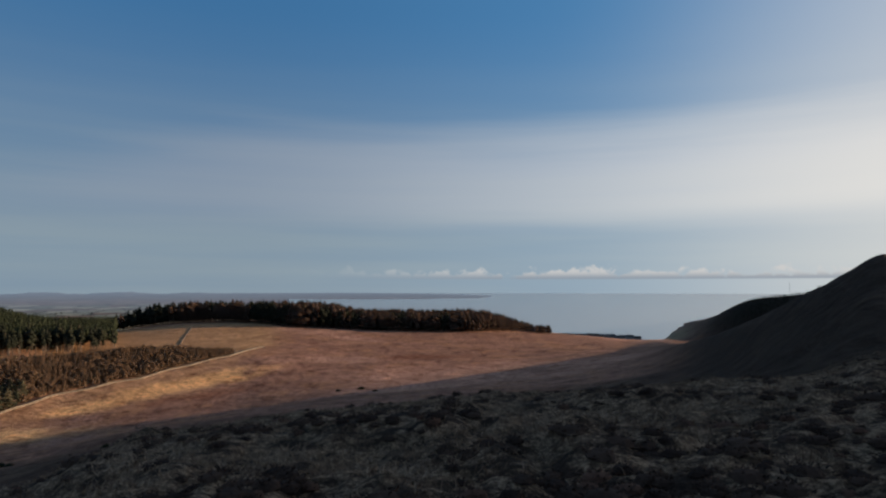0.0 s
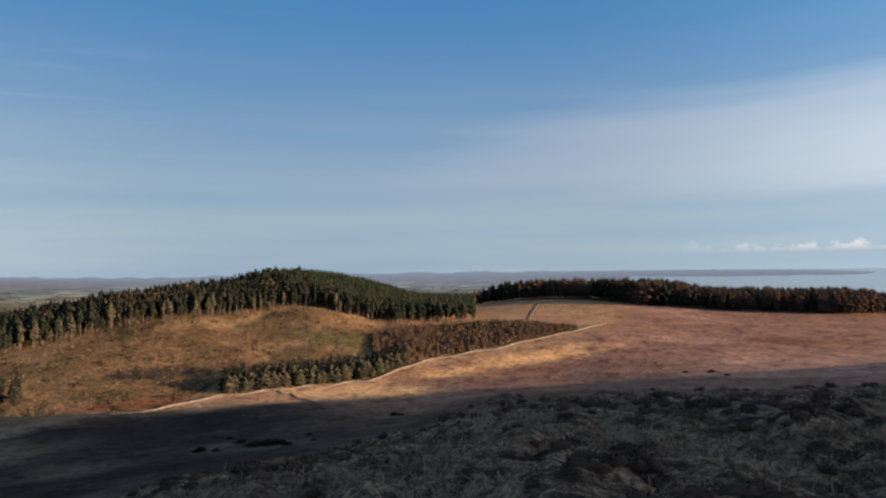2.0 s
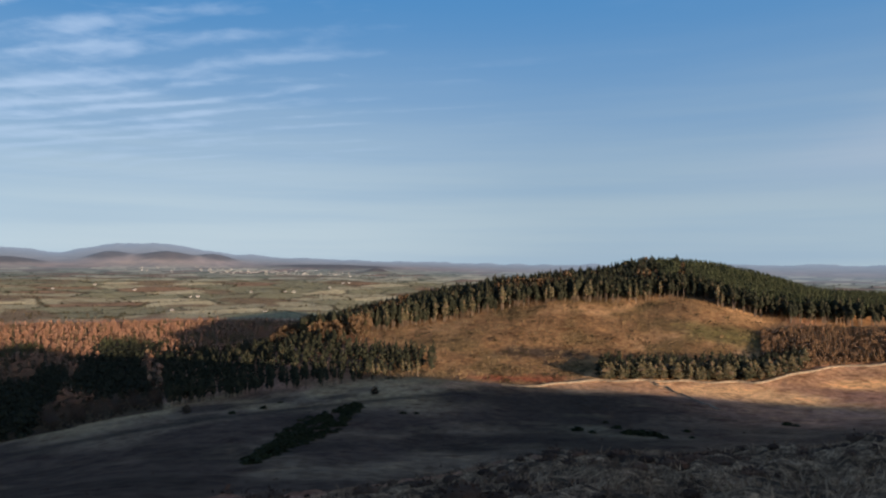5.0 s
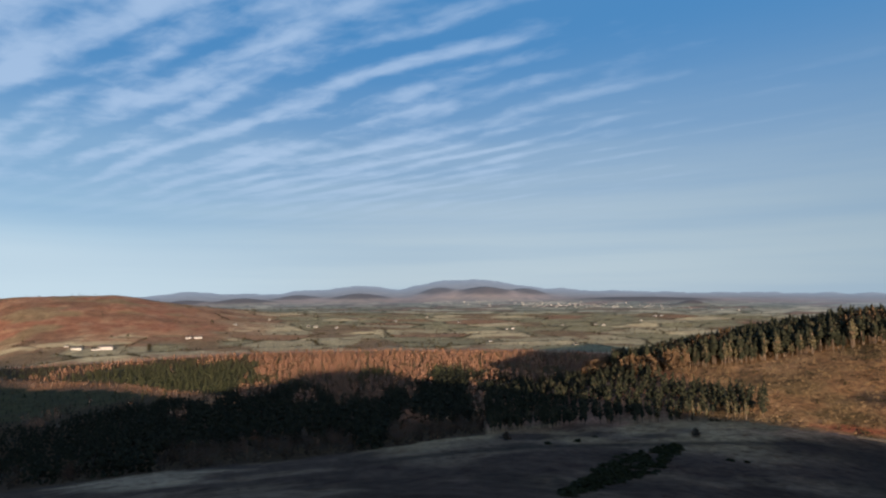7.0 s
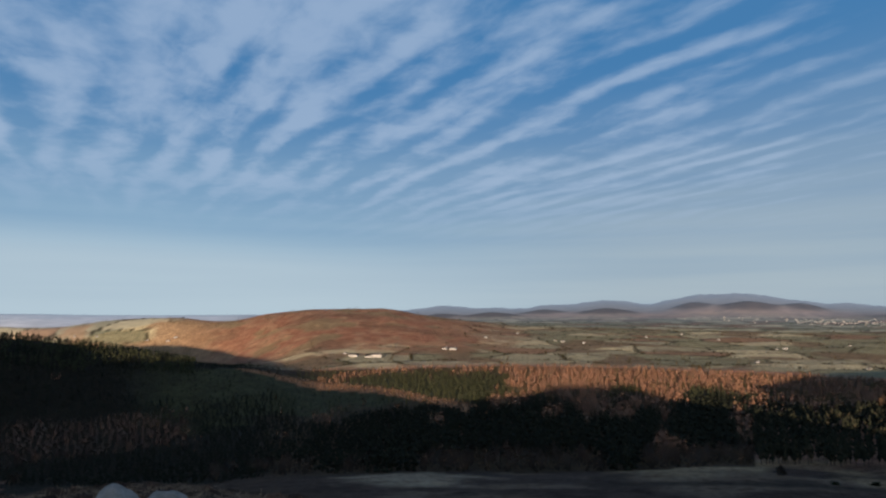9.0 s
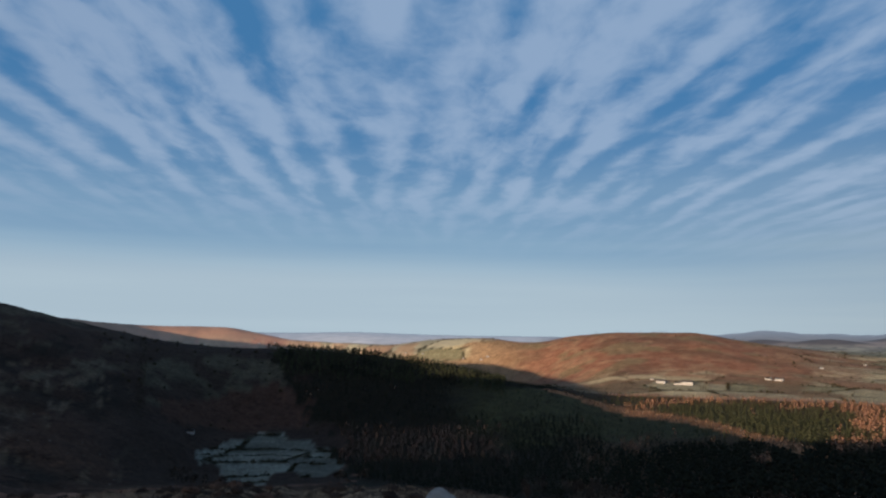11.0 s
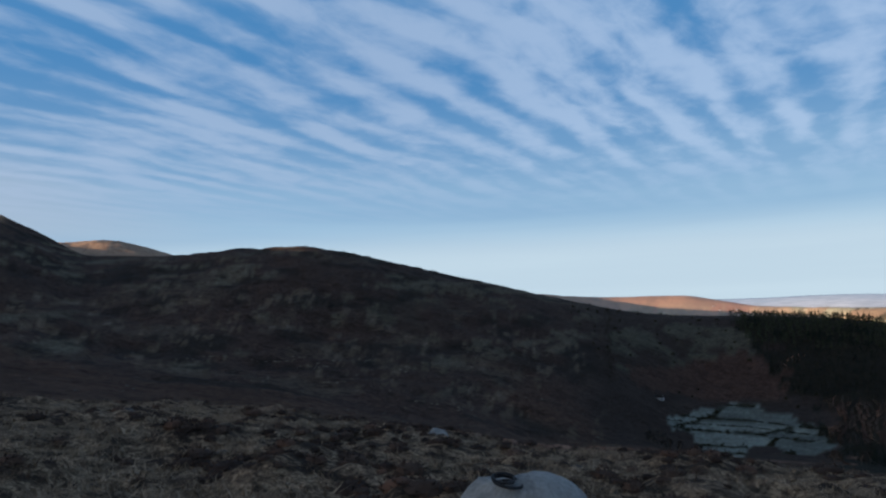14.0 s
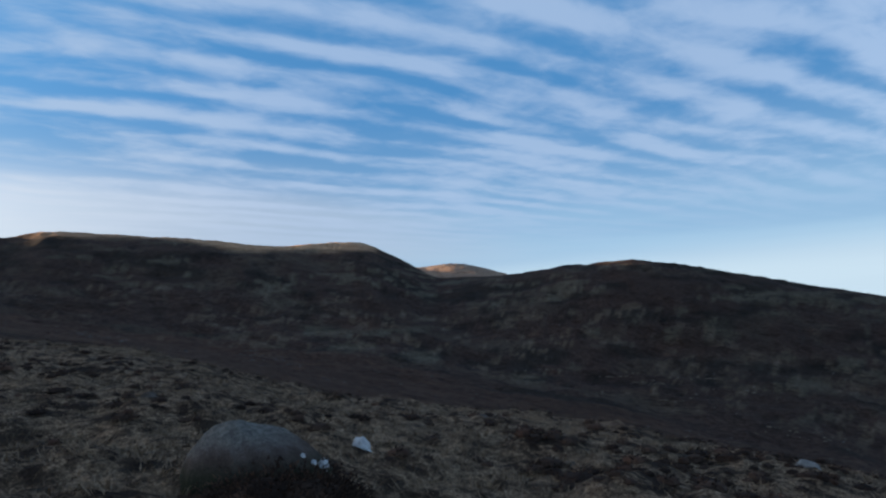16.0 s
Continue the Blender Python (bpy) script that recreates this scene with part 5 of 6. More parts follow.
for k in range(300):
    t = rng.uniform(0, 1)
    q, e, wd = (float(np.interp(t, np.linspace(0, 1, 6), GORSE_LINE[:, c_])) for c_ in range(3))
    off_ = rng.uniform(-1, 1) * wd
    gorse(q + off_ * 0.75, reach(q + off_ * 0.75, e + 0.3 * off_ + rng.normal(0, 0.08), 45), rng.uniform(1.6, 3.0), rng.uniform(0.7, 1.3))

a, r = scatter(-34, 160, 26, 300, 7.5, 0.9)
lump = fbm(a / 2.5, r / 14, 3, 111) > 0.56
few = lump & ((r < front(np.clip(a, 63, 146)) - 8) | (a < 63)) & ((r < wall_dist(a) - 6) | (a < 15) | (a > 56)) & (r < reach(30, -11, 150) + 60)
planted("heather_clumps", [bush_mesh(s, 10) for s in (61, 62, 63)], a[few], r[few], 0.55, [HEATHER], "dark heather and rush clumps over the moor", "heather")
a, r = scatter(158, 240, 40, 420, 9.0, 1.0)
lump = fbm(a / 2.5, r / 22, 3, 113) > 0.55
planted("heather_clumps", [bush_mesh(s, 10) for s in (64, 65)], a[lump], r[lump], 0.6, [HEATHER], "dark heather over the opposite slope", "heather")


def mound_mesh(seed, sprigs, size=1.0):
    """A low cushion of heather: short sprigs all over a dome."""
    g = np.random.default_rng(seed)
    v, f = [], []
    for k in range(sprigs):
        d = g.normal(0, 1, 3)
        d /= np.linalg.norm(d)
        d[2] = abs(d[2])
        c = d * np.array((0.55, 0.55, 0.75)) * g.uniform(0.5, 1.0) * (1 + 0.25 * math.sin(3 * math.atan2(d[1], d[0])))
        up_ = (d * 0.06 + np.array((0, 0, 0.045))) * size
        side = np.cross(up_, g.normal(0, 1, 3))
        side *= 0.045 * size / max(1e-6, np.linalg.norm(side))
        o = len(v)
        v += [c - side - up_, c + side - up_, c + up_ + g.normal(0, 0.04 * size, 3)]
        f.append((o, o + 1, o + 2))
    rings = [(0.4, -0.1), (0.4, 0.1), (0.28, 0.4), (0.1, 0.52)]
    o = len(v)
    for rad, z_ in rings:
        for k in range(8):
            w_ = rad * g.uniform(0.8, 1.15)
            v.append(np.array((w_ * math.cos(k * math.pi / 4), w_ * math.sin(k * math.pi / 4), z_)))
    for i in range(3):
        for k in range(8):
            p, q = o + 8 * i + k, o + 8 * i + (k + 1) % 8
            f += [(p, q, q + 8), (p, q + 8, p + 8)]
    for k in range(1, 7):
        f.append((o + 24, o + 24 + k, o + 25 + k))
    return np.array(v), np.array(f), np.zeros(len(f), int)


def tuft_mesh(seed, blades, spread, droop):
    g = np.random.default_rng(seed)
    v, f = [], []
    for k in range(blades):
        a_, b_ = g.uniform(0, 6.28), g.uniform(0, 6.28)
        root = np.array((math.cos(b_), math.sin(b_), 0)) * spread * math.sqrt(g.uniform(0, 1))
        out = np.array((math.cos(a_), math.sin(a_), 0))
        side = np.array((-math.sin(a_), math.cos(a_), 0)) * g.uniform(0.02, 0.045)
        h = g.uniform(0.5, 1.0)
        mid = root + out * droop * 0.35 + np.array((0, 0, h * 0.75))
        tip = root + out * droop * g.uniform(0.7, 1.3) + np.array((0, 0, h * g.uniform(0.75, 1.0)))
        o = len(v)
        v += [root - side, root + side, mid + side * 0.7, mid - side * 0.7, tip]
        f += [(o, o + 1, o + 2), (o, o + 2, o + 3), (o + 3, o + 2, o + 4)]
    return np.array(v), np.array(f), np.zeros(len(f), int)


TUFT = [tuft_mesh(s, 24, 1.1, 1.0) for s in (71, 72, 73, 74)]
def wisp_mesh(seed, blades, spread):
    """A loose low tuft of single blades, for grass further off."""
    g = np.random.default_rng(seed)
    v, f = [], []
    for k in range(blades):
        a_, b_ = g.uniform(0, 6.28), g.uniform(0, 6.28)
        root = np.array((math.cos(b_), math.sin(b_), 0)) * spread * math.sqrt(g.uniform(0, 1))
        side = np.array((-math.sin(a_), math.cos(a_), 0)) * g.uniform(0.03, 0.07)
        tip = root + np.array((math.cos(a_), math.sin(a_), 0)) * g.uniform(0.2, 0.9) + np.array((0, 0, g.uniform(0.5, 1.0)))
        v += [root - side, root + side, tip]
        f.append((3 * k, 3 * k + 1, 3 * k + 2))
    return np.array(v), np.array(f), np.zeros(len(f), int)


WISP = [wisp_mesh(s, 15, 1.6) for s in (75, 76, 77, 78)]
MOUND = [mound_mesh(s, 90) for s in (66, 67, 68)]
brow_r = line_r(BROW)
for lo_, hi_, step in ((-36, 62, 0.3), (62, 126, 0.6), (126, 242, 0.3)):
    a, r = scatter(lo_, hi_, 4.2, lambda q: brow_r(q) * 1.45 + 3, step, 6.0)
    x_, y_ = -np.sin(np.radians(a)) * r, np.cos(np.radians(a)) * r
    lumpy = 0.55 * fbm(x_ / 1.7, y_ / 1.7, 4, 71) + 0.45 * fbm(x_ / 0.7, y_ / 0.7, 2, 76) + 0.35 * (fbm(x_ / 7, y_ / 7, 2, 75) - 0.5)
    heath = lumpy > 0.535 - 0.035 * smooth(14, 4, a) - 0.028 * smooth(130, 150, a) + 0.07 * smooth(22, 32, a) * (1 - smooth(60, 70, a))
    dull = (lumpy > 0.46 - 0.08 * smooth(14, 4, a)) & ~heath
    fair = ~heath & ~dull
    tall = rng.uniform(0.06, 0.14, len(a))
    thick = rng.uniform(0, 1, len(a)) < 0.62
    fair, dull = fair & thick, dull & thick
    planted("grass_tussocks", TUFT, a[fair], r[fair], tall[fair], [GRASS], "pale dead grass tussocks on the knoll", "grass", 0.3, 1.8)
    planted("grass_tussocks", TUFT, a[dull], r[dull], tall[dull], [BROWN], "brown withered grass between the heather", "grass", 0.3, 1.8)
    wa, wr = scatter(lo_, hi_, 7.0, lambda q: brow_r(q) * 1.45 + 3, 0.26, 3.0)
    wx, wy = -np.sin(np.radians(wa)) * wr, np.cos(np.radians(wa)) * wr
    rough_ = 0.55 * fbm(wx / 1.7, wy / 1.7, 4, 71) + 0.45 * fbm(wx / 0.7, wy / 0.7, 2, 76) + 0.35 * (fbm(wx / 7, wy / 7, 2, 75) - 0.5)
    open_ = rough_ < 0.525 - 0.035 * smooth(14, 4, wa) - 0.028 * smooth(130, 150, wa) + 0.07 * smooth(22, 32, wa) * (1 - smooth(60, 70, wa))
    wa, wr, rough_ = wa[open_], wr[open_], rough_[open_]
    pale_ = rough_ + rng.normal(0, 0.025, len(wa)) < 0.47 - 0.09 * smooth(14, 4, wa) - 0.015 * smooth(130, 150, wa) + 0.05 * smooth(22, 32, wa) * (1 - smooth(60, 70, wa))
    high_ = rng.uniform(0.06, 0.15, len(wa))
    planted("grass_tussocks", WISP, wa[pale_], wr[pale_], high_[pale_], [GRASS], "thin bleached grass over the knoll", "grass", 0.3, 1.2)
    planted("grass_tussocks", WISP, wa[~pale_], wr[~pale_], high_[~pale_], [BROWN], "thin brown grass over the knoll", "grass", 0.3, 1.2)
    thin = np.where(heath)[0]
    thin = thin[rng.uniform(0, 1, len(thin)) < 0.9]
    planted("heather_clumps", MOUND, a[thin], r[thin], rng.uniform(0.07, 0.2, len(thin)), [HEATHER], "low dark heather clumps among the grass", "heather", 0.1, 2.3)


# ---- boulders ----
def boulder(name, az, r, wide, deep, tall, seed, mat, label, turn=0.0, sink=0.12, peak=0.0, flat=0.0, rough=1.0, seat=None):
    """A weathered stone: a ball pressed, pitted and split by a few soft facets, seated in the turf."""
    bm = bmesh.new()
    bmesh.ops.create_icosphere(bm, subdivisions=4 if wide > 0.4 else 3, radius=1.0)
    g = np.random.default_rng(seed)
    cuts = [(Vector(g.normal(0, 1, 3)).normalized(), g.uniform(0.72, 0.95)) for _ in range(7)]
    off = Vector(g.uniform(0, 50, 3))
    for v in bm.verts:
        p = v.co.copy()
        for n_, d in cuts:
            over = p.dot(n_) - d
            if over > 0:
                p -= n_ * over * 0.7
        p *= 1 + 0.09 * rough * noise.noise(p * 1.6 * rough ** 0.5 + off) + 0.035 * rough * noise.noise(p * 5 + off) + 0.012 * noise.noise(p * 16 + off)
        if p.z > 0:
            p.z *= 1 - flat * min(1, p.xy.length)
            p.x += peak * p.z
        v.co = (p.x * wide / 2, p.y * deep / 2, p.z * tall if p.z > 0 else p.z * tall * 0.5)
    for f in bm.faces:
        f.smooth = True
    me = bpy.data.meshes.new(name)
    bm.to_mesh(me)
    bm.free()
    me.materials.append(mat)
    ob = new(name, me)
    ob.matrix_basis = Matrix.Translation(seat or spot(az, r, -sink)) @ pose(0, 0, 0, 0, 0, az + turn)
    return tagged(ob, label, "boulder")


big = boulder("boulder", 222.1, 7.5, 1.66, 1.2, 0.98, 3, WEATHERED, "large rounded lichened granite boulder half sunk in heath grass", 0, 0.15, -0.2)
marked = boulder("boulder", 170.7, 5.0, 1.4, 1.1, 0.86, 5, GRANITE, "pale grey granite boulder with a black coil on its top", 0, 0.1, -0.05)
boulder("boulder", 137.9, 8.0, 0.62, 0.6, 0.6, 8, GRANITE, "pale pointed granite boulder on the brow", 0, 0.12, 0.05)
boulder("boulder", 134.0, 8.4, 0.75, 0.6, 0.56, 11, GRANITE, "low flat pale boulder beside a pointed one", 0, 0.12)
boulder("boulder", 177.8, 14.5, 0.46, 0.38, 0.25, 29, GRANITE, "small grey stone at the edge of the brow", 0, 0.06)
boulder("quartz_stone", 213.9, 10.4, 0.34, 0.26, 0.24, 17, QUARTZ, "rough white quartz stone in dead grass", 0, 0.04, rough=2.6)

for q, rr_, wd in ((196, 11, 0.3), (186.5, 13, 0.25), (166, 11.5, 0.35), (230.5, 16, 0.4), (203, 17, 0.3)):
    boulder("boulder", q, rr_, wd, wd * 0.8, wd * 0.42, int(q * 7) % 97 + 3, MOSSY, "low weathered stone among heath grass", 20, 0.05)


q = np.concatenate([rng.uniform(214.5, 228, 60), rng.uniform(214, 219, 30)])
rr_ = np.concatenate([rng.uniform(6.55, 6.95, 60), rng.uniform(6.5, 7.4, 30)])
planted("heather_clumps", [mound_mesh(s, 700, 0.34) for s in (64, 65)], q, rr_, np.interp(q, [213, 216, 221, 225, 228], [0.22, 0.45, 0.62, 0.5, 0.25]) * rng.uniform(0.7, 1.0, 90), [HEATHER], "dark heather crowding the foot of the large boulder", "heather", 0.1, 1.5)


def coil(az, r, base):
    """Loops of dark cord thrown down on the stone."""
    curve_data = bpy.data.curves.new("black_cord", "CURVE")
    curve_data.dimensions, curve_data.bevel_depth, curve_data.bevel_resolution = "3D", 0.011, 2
    s = curve_data.splines.new("POLY")
    s.points.add(139)
    for k, p in enumerate(s.points):
        t = k / 139
        rad = 0.075 - 0.03 * t + 0.022 * math.sin(9 * t)
        p.co = (rad * 1.15 * math.cos(24 * t) + 0.022 * math.sin(5 * t), rad * 0.9 * math.sin(24 * t) + 0.02 * math.cos(7.3 * t), 0.012 + 0.014 * math.sin(17 * t) + 0.03 * t, 1)
    curve_data.materials.append(BLACK)
    ob = new("black_cord", curve_data)
    ob.matrix_basis = Matrix.Translation(base) @ pose(0, 0, 0, 8, 4, az)
    return tagged(ob, "small coil of black cord lying on a pale boulder", "cord")


def rest_on(stone, az, r):
    """The place on a stone's top above a spot of the plan."""
    at = spot(az, r)
    _, where, _, _ = stone.ray_cast(stone.matrix_basis.inverted() @ Vector((at.x, at.y, 4)), Vector((0, 0, -1)))
    return stone.matrix_basis @ where


bpy.context.view_layer.update()
for q, rr_, wd in ((217.5, 7.35, 0.14), (219.2, 7.2, 0.06), (218.3, 7.25, 0.08)):
    boulder("quartz_stone", q, rr_, wd, wd * 0.8, wd * 0.7, int(q * 10) % 89, QUARTZ, "small white stone lying on the large boulder", rough=3.0, seat=rest_on(big, q, rr_) - Vector((0, 0, 0.01)))
mark_at = spot(172.3, 4.79, 0.0)
hit, where, normal, _ = marked.ray_cast(marked.matrix_basis.inverted() @ Vector((mark_at.x, mark_at.y, 3)), Vector((0, 0, -1)))
coil(172.3, 4.79, marked.matrix_basis @ where + Vector((0, 0, 0.012)))


# ---- stones strewn over the opposite slope ----
def stone_mesh(seed):
    g = np.random.default_rng(seed)
    bm = bmesh.new()
    bmesh.ops.create_icosphere(bm, subdivisions=1, radius=0.5)
    v = np.array([tuple(p.co) for p in bm.verts]) * g.uniform(0.75, 1.2, (len(bm.verts), 1)) * np.array((1.3, 1.0, 0.62))
    f = np.array([[p.index for p in q.verts] for q in bm.faces])
    bm.free()
    return v, f, np.zeros(len(f), int)


STONES = [stone_mesh(s) for s in (201, 202, 203, 204)]
q, rr_ = scatter(160, 240, 190, 600, 5.5, 0.5)
keep = (fbm(q / 1.6, rr_ / 26, 4, 141) > 0.585) & (rng.uniform(0, 1, len(q)) < 0.55)
planted("scattered_stones", STONES, q[keep], rr_[keep], rng.uniform(0.5, 1.8, int(keep.sum())), [MOSSY], "grey stones strewn over the heathery slope", "stones", 0.05)

q = rng.uniform(217.8, 223.2, 60)
rr_ = np.array([reach(a_, -2.3 + (a_ - 217.8) * 0.28 + rng.normal(0, 0.18), 100) for a_ in q])
planted("scattered_stones", STONES, q, rr_, rng.uniform(0.5, 1.4, 60), [MOSSY], "pale stones beside a dry stream bed", "stones", 0.05)

# bare rock breaking through the heather
for q0, e0 in ((188.1, -4.7), (184.2, -4.4), (190.9, -4.1), (193.5, -5.6), (178.5, -8.4), (175.5, -8.8), (197, -3.6), (186.5, -6.2), (181, -5.4)):
    q = q0 + rng.normal(0, 1.1, 16)
    rr_ = np.array([reach(a_, e0 - 0.05 * (a_ - q0) + rng.normal(0, 0.1), 120) for a_ in q])
    planted("rock_outcrop", STONES, q, rr_, rng.uniform(0.3, 0.8, 16) * rr_ / 330, [WALLSTONE], "low grey rocks breaking through heather", "rocks", 0.05, 2.2)

# ---- walls, hedges and tracks ----
def run_of_wall(name, points, tall, wide, label, mat=WALLSTONE):
    """A dry-stone wall over the ground: uneven top, battered sides, in one run."""
    bm, last = bmesh.new(), None
    for k, (q, rr_) in enumerate(points):
        c = spot(q, rr_)
        nxt, prv = points[min(k + 1, len(points) - 1)], points[max(k - 1, 0)]
        d = spot(*nxt) - spot(*prv)
        s = Vector((-d.y, d.x, 0)).normalized() * wide / 2
        top = tall * (0.85 + 0.3 * noise.noise(c * 0.21))
        row = [bm.verts.new(c + o + Vector((0, 0, h))) for o, h in ((-s, -0.5), (-s * 0.7, top * 0.9), (s * 0, top), (s * 0.7, top * 0.88), (s, -0.5))]
        if last:
            for j in range(4):
                bm.faces.new((last[j], last[j + 1], row[j + 1], row[j]))
        last = row
    me = bpy.data.meshes.new(name)
    bm.to_mesh(me)
    bm.free()
    me.materials.append(mat)
    return tagged(new(name, me), label, "wall", kind="structure")


run_of_wall("field_wall", [(q, float(wall_dist(q)) + 1.5 * math.sin(q * 1.7)) for q in np.arange(15.6, 57.5, 0.35)], 1.0, 1.4, "old dry-stone wall dividing moor from plantation")
run_of_wall("field_wall", [(44.6 - 5.4 * t, reach(44.6 - 5.4 * t, -10.4 - 1.75 * t, 140)) for t in np.linspace(0, 1, 16)], 0.45, 0.9, "ruined stone wall running down the moor")
run_of_wall("field_wall", [(22.2 - 0.9 * t, 520 + 130 * t) for t in np.linspace(0, 1, 20)], 0.5, 1.3, "stone wall across rough pasture")


def hedge_points(n_):
    q = rng.uniform(18, 172, n_)
    rr_ = 1060 * np.exp(rng.uniform(0, math.log(2700 / 1060), n_))
    x_, y_ = -np.sin(np.radians(q)) * rr_, np.cos(np.radians(q)) * rr_
    _, b_ = cells(*field_frame(x_, y_), 77)
    return q, rr_, b_


q, rr_, b_ = hedge_points(260000)
keep = (b_ < 0.02) & ~((q > 112) & (q < 131) & (rr_ > 1350)) & (fbm(q * 1.1, rr_ / 60, 2, 121) > 0.42) & ((q < 146) | (rr_ < 1750))
planted("hedges", [bush_mesh(s, 6) for s in (81, 82, 83)], q[keep], rr_[keep], rng.uniform(3, 6.5, int(keep.sum())), [HEDGE], "overgrown hedges and trees between small fields", "hedge")
copse = (q < 146) & (np.arange(len(q)) % 6 == 0) & (b_ > 0.05) & (fbm(q * 0.9, rr_ / 90, 3, 123) > 0.7) & (rr_ < 2400)
planted("copse", [broadleaf_mesh(s, 9) for s in (84, 85)], q[copse][::3], rr_[copse][::3], 8.0, [HEDGE, BARK], "scattered copses among the fields", "wood")
# meadow hedges and bushes in the shaded valley
q, rr_ = rng.uniform(145.5, 163, 60000), rng.uniform(400, 760, 60000)
qe = np.degrees(np.arctan2(heights(q, rr_) - EYE, rr_))
x_, y_ = -np.sin(np.radians(q)) * rr_, np.cos(np.radians(q)) * rr_
_, b_ = meadow_plot(q, qe)
keep = (b_ < 0.05) & within(q, qe, MEADOW) & (fbm(q * 1.5, qe * 4, 2, 85) > 0.36)
planted("hedges", [bush_mesh(s, 6) for s in (86, 87)], q[keep], rr_[keep], np.where(rng.uniform(0, 1, int(keep.sum())) < 0.02, 4.5, rng.uniform(0.8, 2.0, int(keep.sum()))), [HEDGE], "dark hedges round frosted meadows", "hedge")
q, rr_ = scatter(143.5, 160, 400, 480, 11)
keep = ((fbm(q, rr_ / 30, 2, 131) > 0.5) | (q > 157.5)) & (np.degrees(np.arctan2(heights(q, rr_) + 6 - EYE, rr_)) < np.interp(q, [146, 152, 154.5, 156, 160], [-11.3, -12.0, -12.3, -11.5, -10]))
planted("broadleaf_wood", [broadleaf_mesh(s, 40) for s in (88, 89)], q[keep], rr_[keep], 6.5, [BARE, BARK], "leafless trees below the frosted meadows", "wood")
q, rr_ = scatter(147, 166, 650, 960, 26)
keep = (fbm(q / 1.5, rr_ / 60, 2, 133) > 0.5) & ~within(q, np.degrees(np.arctan2(heights(q, rr_) - EYE, rr_)), MEADOW)
planted("hedges", [bush_mesh(s, 14) for s in (90, 91)], q[keep], rr_[keep], 4.0, [HEDGE], "scattered thorn bushes on the valley side", "bush")
q, rr_ = scatter(33, 69, lambda a_: wall_dist(a_) + 6, lambda a_: middle_r(a_) - 4, 2.0)
dark_ = fbm(q * 1.3, rr_ / 12, 3, 139) > 0.6
planted("brash", [bush_mesh(s, 5) for s in (97, 98)], q[dark_], rr_[dark_], rng.uniform(0.5, 1.5, int(dark_.sum())), [HEDGE], "dark bramble and stumps on felled ground", "brash", 0.1, 1.5)
keep = (fbm(q, rr_ / 16, 3, 137) > 0.43) & ~dark_
planted("brash", [bush_mesh(s, 5) for s in (92, 93, 96)], q[keep], rr_[keep], rng.uniform(0.4, 1.3, int(keep.sum())), [BRASH], "rough straw-coloured brash and bramble on felled ground", "brash", 0.1, 1.9)
q = 162.5 + rng.normal(0, 0.18, 240)
planted("hedges", [bush_mesh(s, 10) for s in (94, 95)], q, rng.uniform(560, 950, 240), 1.6, [HEDGE], "line of dark thorn bushes up the hill", "hedge")
# wood on the seaward headland
q, rr_ = scatter(-30.5, -22.6, 980, 1140, 4.8)
planted("conifer_forest", FAR_SPRUCE, q, rr_, 0.8 + 3.6 * smooth(-23, -26, q), [DEEP, BARK], "dark wood capping the headland", spread=1.5)


# ---- houses ----
def house_parts(long, deep, eave, ridge, seed):
    g = random.Random(seed)
    wall = bmesh.new()
    v = [wall.verts.new(p) for p in ((-long, -deep, -1), (long, -deep, -1), (long, deep, -1), (-long, deep, -1),
                                     (-long, -deep, eave), (long, -deep, eave), (long, deep, eave), (-long, deep, eave), (-long, 0, ridge), (long, 0, ridge))]
    for f in ((0, 1, 5, 4), (2, 3, 7, 6), (3, 0, 4, 8, 7), (1, 2, 6, 9, 5)):
        wall.faces.new([v[k] for k in f])
    roof = bmesh.new()
    lift, out = 0.18, 0.35
    top = [roof.verts.new(p) for p in ((-long - out, -deep - out, eave - 0.15), (long + out, -deep - out, eave - 0.15), (long + out, 0, ridge + lift), (-long - out, 0, ridge + lift),
                                       (long + out, deep + out, eave - 0.15), (-long - out, deep + out, eave - 0.15))]
    roof.faces.new((top[0], top[1], top[2], top[3]))
    roof.faces.new((top[3], top[2], top[4], top[5]))
    bmesh.ops.solidify(roof, geom=roof.faces[:], thickness=0.2)
    made = [("wall", wall, RENDER_W), ("roof", roof, SLATE)]
    chimney = bmesh.new()
    box(chimney, long * 0.6, long * 0.6 + 0.8, -0.4, 0.4, ridge - 0.4, ridge + 1.2)
    made.append(("chimney", chimney, RENDER_W))
    for side in (-1, 1):
        for k in range(3):
            x = long * (-0.6 + 0.6 * k)
            pane = bmesh.new()
            box(pane, x - 0.55, x + 0.55, side * deep - 0.04, side * deep + 0.04, 0.95, 2.2)
            made.append(("window", pane, WINDOW))
    out_ = []
    for n_, bm, mat in made:
        me = bpy.data.meshes.new(n_)
        bm.to_mesh(me)
        bm.free()
        me.materials.append(mat)
        out_.append((n_, me))
    return out_


HOUSES = [house_parts(5.5, 3.3, 3.0, 5.4, 1), house_parts(7.5, 3.6, 3.4, 6.0, 2), house_parts(9.5, 4.2, 4.8, 7.6, 3)]


def house(kind, az, r, turn, label, group, size=1.0):
    ob = thing("house", label, "house", group, spot(az, r), turn)
    ob.scale = (size, size, size)
    made = {}
    for n_, me in HOUSES[kind]:
        child = made[n_] = new(n_, me)
        child.parent = made["roof"] if n_ == "chimney" else ob


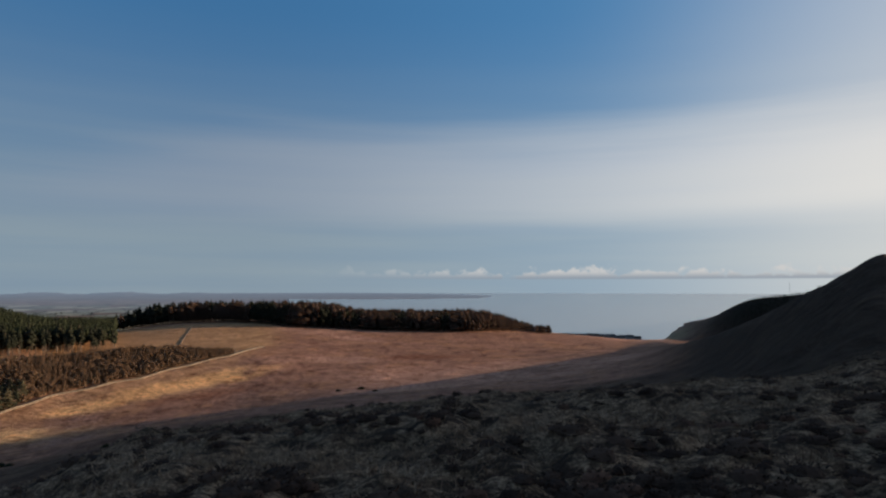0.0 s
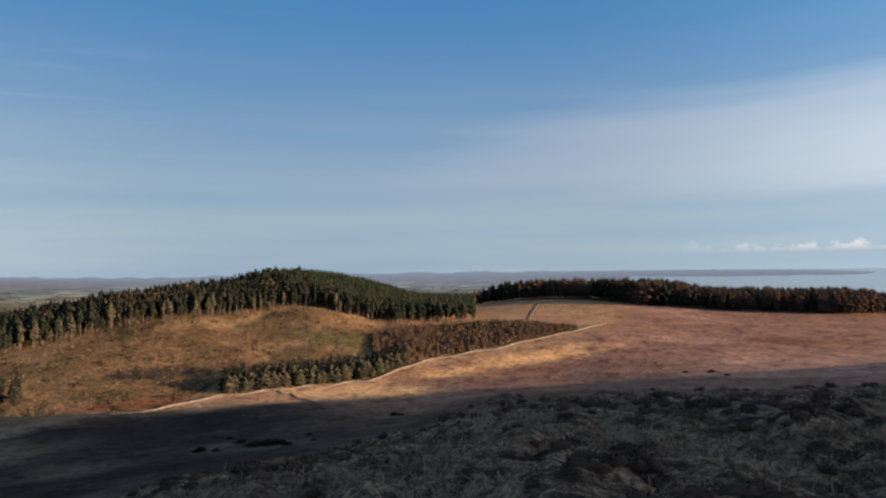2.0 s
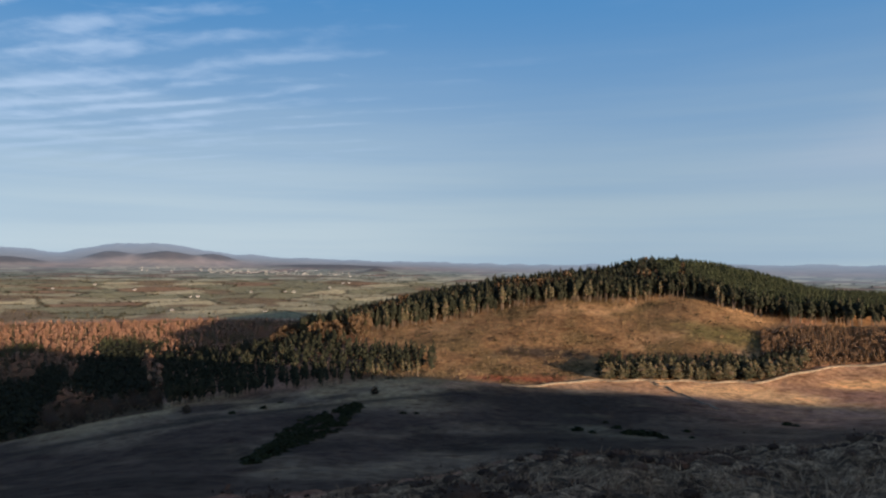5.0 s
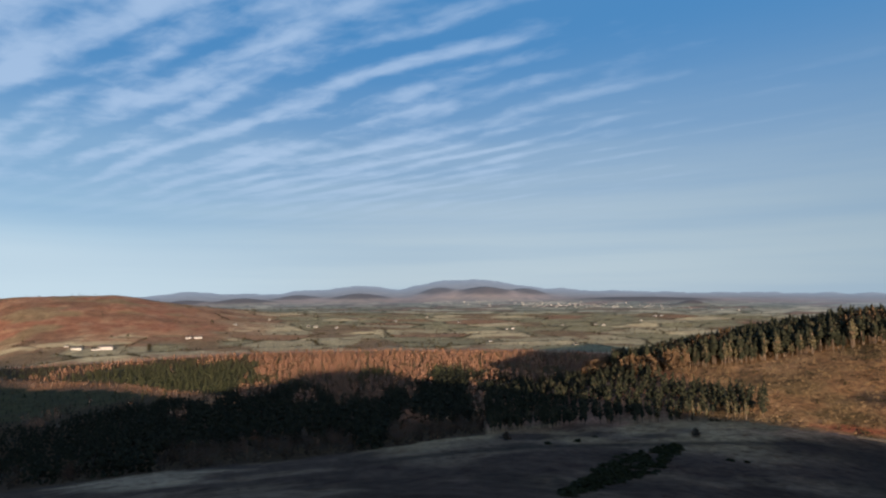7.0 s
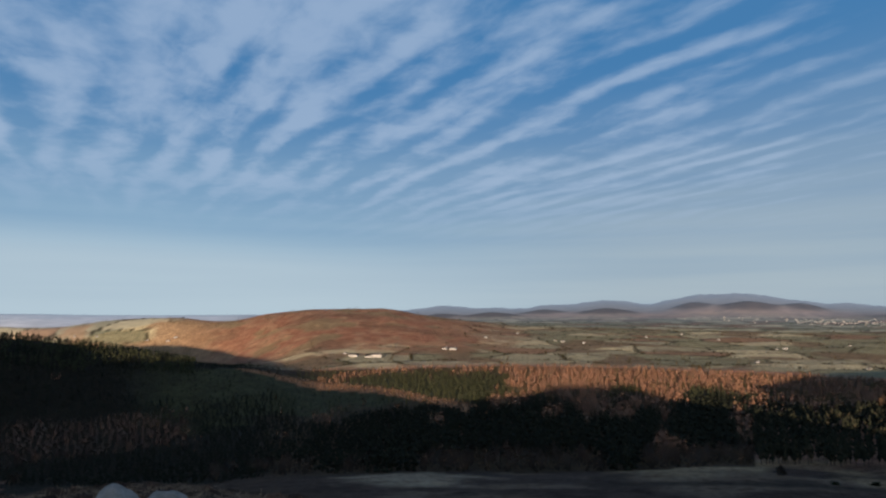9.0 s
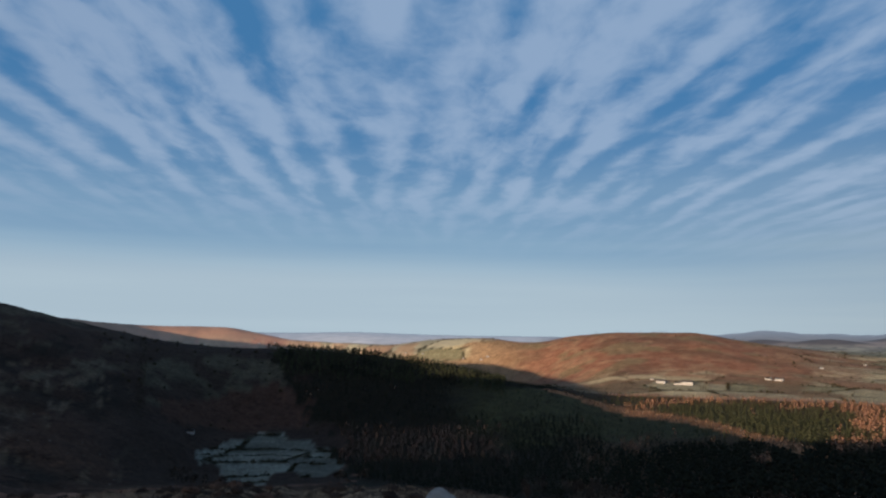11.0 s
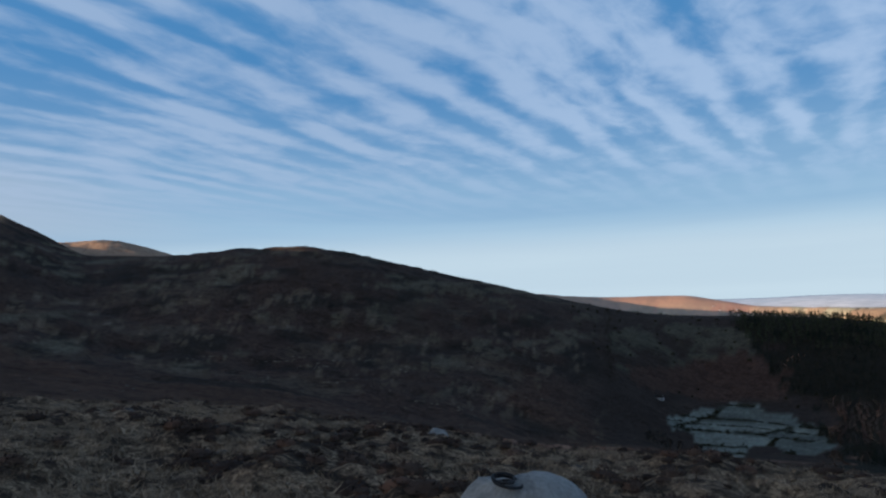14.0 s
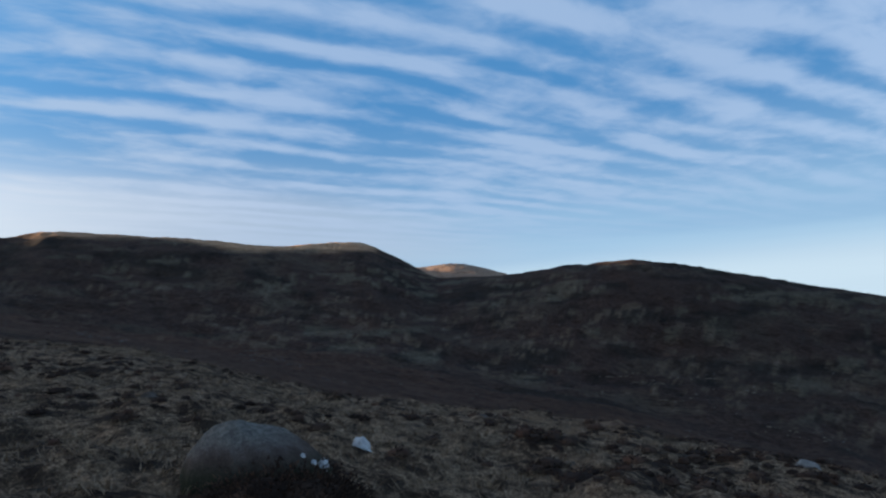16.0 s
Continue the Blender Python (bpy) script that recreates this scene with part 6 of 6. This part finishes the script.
FARMS = [(117.2, -3.99, 3), (110.4, -3.41, 2), (100.8, -2.81, 2), (104.7, -2.1, 1), (83.4, -3.26, 2), (78.0, -4.65, 1), (85.4, -4.34, 1), (133.8, -2.11, 2),
         (135.9, -2.4, 1), (119.9, -3.66, 1), (79.1, -2.92, 1), (75.6, -2.99, 2), (99.0, -2.93, 1), (139.5, -1.9, 1), (141, -1.75, 1), (152.3, -0.9, 1),
         (153.6, -0.85, 2), (158.7, -8.4, 1), (91.0, -2.2, 1), (88.2, -2.6, 1), (93.8, -2.4, 1), (107.5, -2.4, 1), (72.5, -2.6, 1), (70.8, -2.2, 2)]
hr = random.Random(4)
for q, e, n_ in FARMS:
    base = reach(q, e, 600 if e < -6 else 1020)
    for k in range(n_):
        house(min(2, n_ - 1) if k == 0 else hr.choice((0, 1)), q + hr.uniform(0.7, 1.1) * k * 1200 / base, base + hr.uniform(-8, 8), q + hr.uniform(-25, 25),
              "white rendered farmhouse with a slate roof among fields", "farm buildings", {117.2: 1.05, 110.4: 0.9}.get(q, 0.62))
for k in range(200):
    q = hr.gauss(77.5, 4.5)
    e = -1.28 + 0.03 * (q - 76) + hr.gauss(0, 0.12)
    house(hr.choice((0, 1, 1, 2)), q, reach(q, e, 2100), q + hr.uniform(-50, 50), "pale house of the market town on the plain", "town houses", hr.uniform(0.28, 0.5))
for k in range(40):
    q = hr.uniform(-16.8, -10.3)
    house(hr.choice((0, 1, 2)), q, hr.uniform(1260, 1340), q + hr.uniform(-40, 40), "white seaside house above the shore", "shore houses", 1.25)


# ---- mast on the headland ----
def mast(az, r, tall):
    ob = thing("radio_mast", "slender grey steel lattice mast on the headland", "mast", "", spot(az, r), az)
    for sx in (-1, 1):
        for sy in (-1, 1):
            leg = bmesh.new()
            a_ = [leg.verts.new((sx * w_ + dx, sy * w_ + dy, z_)) for z_, w_ in ((0, 0.7), (tall, 0.22)) for dx, dy in ((-0.09, -0.09), (0.09, -0.09), (0.09, 0.09), (-0.09, 0.09))]
            for k in range(4):
                leg.faces.new((a_[k], a_[(k + 1) % 4], a_[4 + (k + 1) % 4], a_[4 + k]))
            part("leg", leg, STEEL, ob)
    for k in range(9):
        z_, w_ = tall * (k + 0.5) / 9, 0.7 - 0.48 * (k + 0.5) / 9
        for axis in (0, 1):
            bar = bmesh.new()
            if axis:
                box(bar, -w_, w_, -w_ - 0.05, -w_ + 0.05, z_ - 0.05, z_ + 0.05)
            else:
                box(bar, -w_ - 0.05, -w_ + 0.05, -w_, w_, z_ - 0.05, z_ + 0.05)
            part("brace", bar, STEEL, ob)


mast(-28.4, 1130, 21)
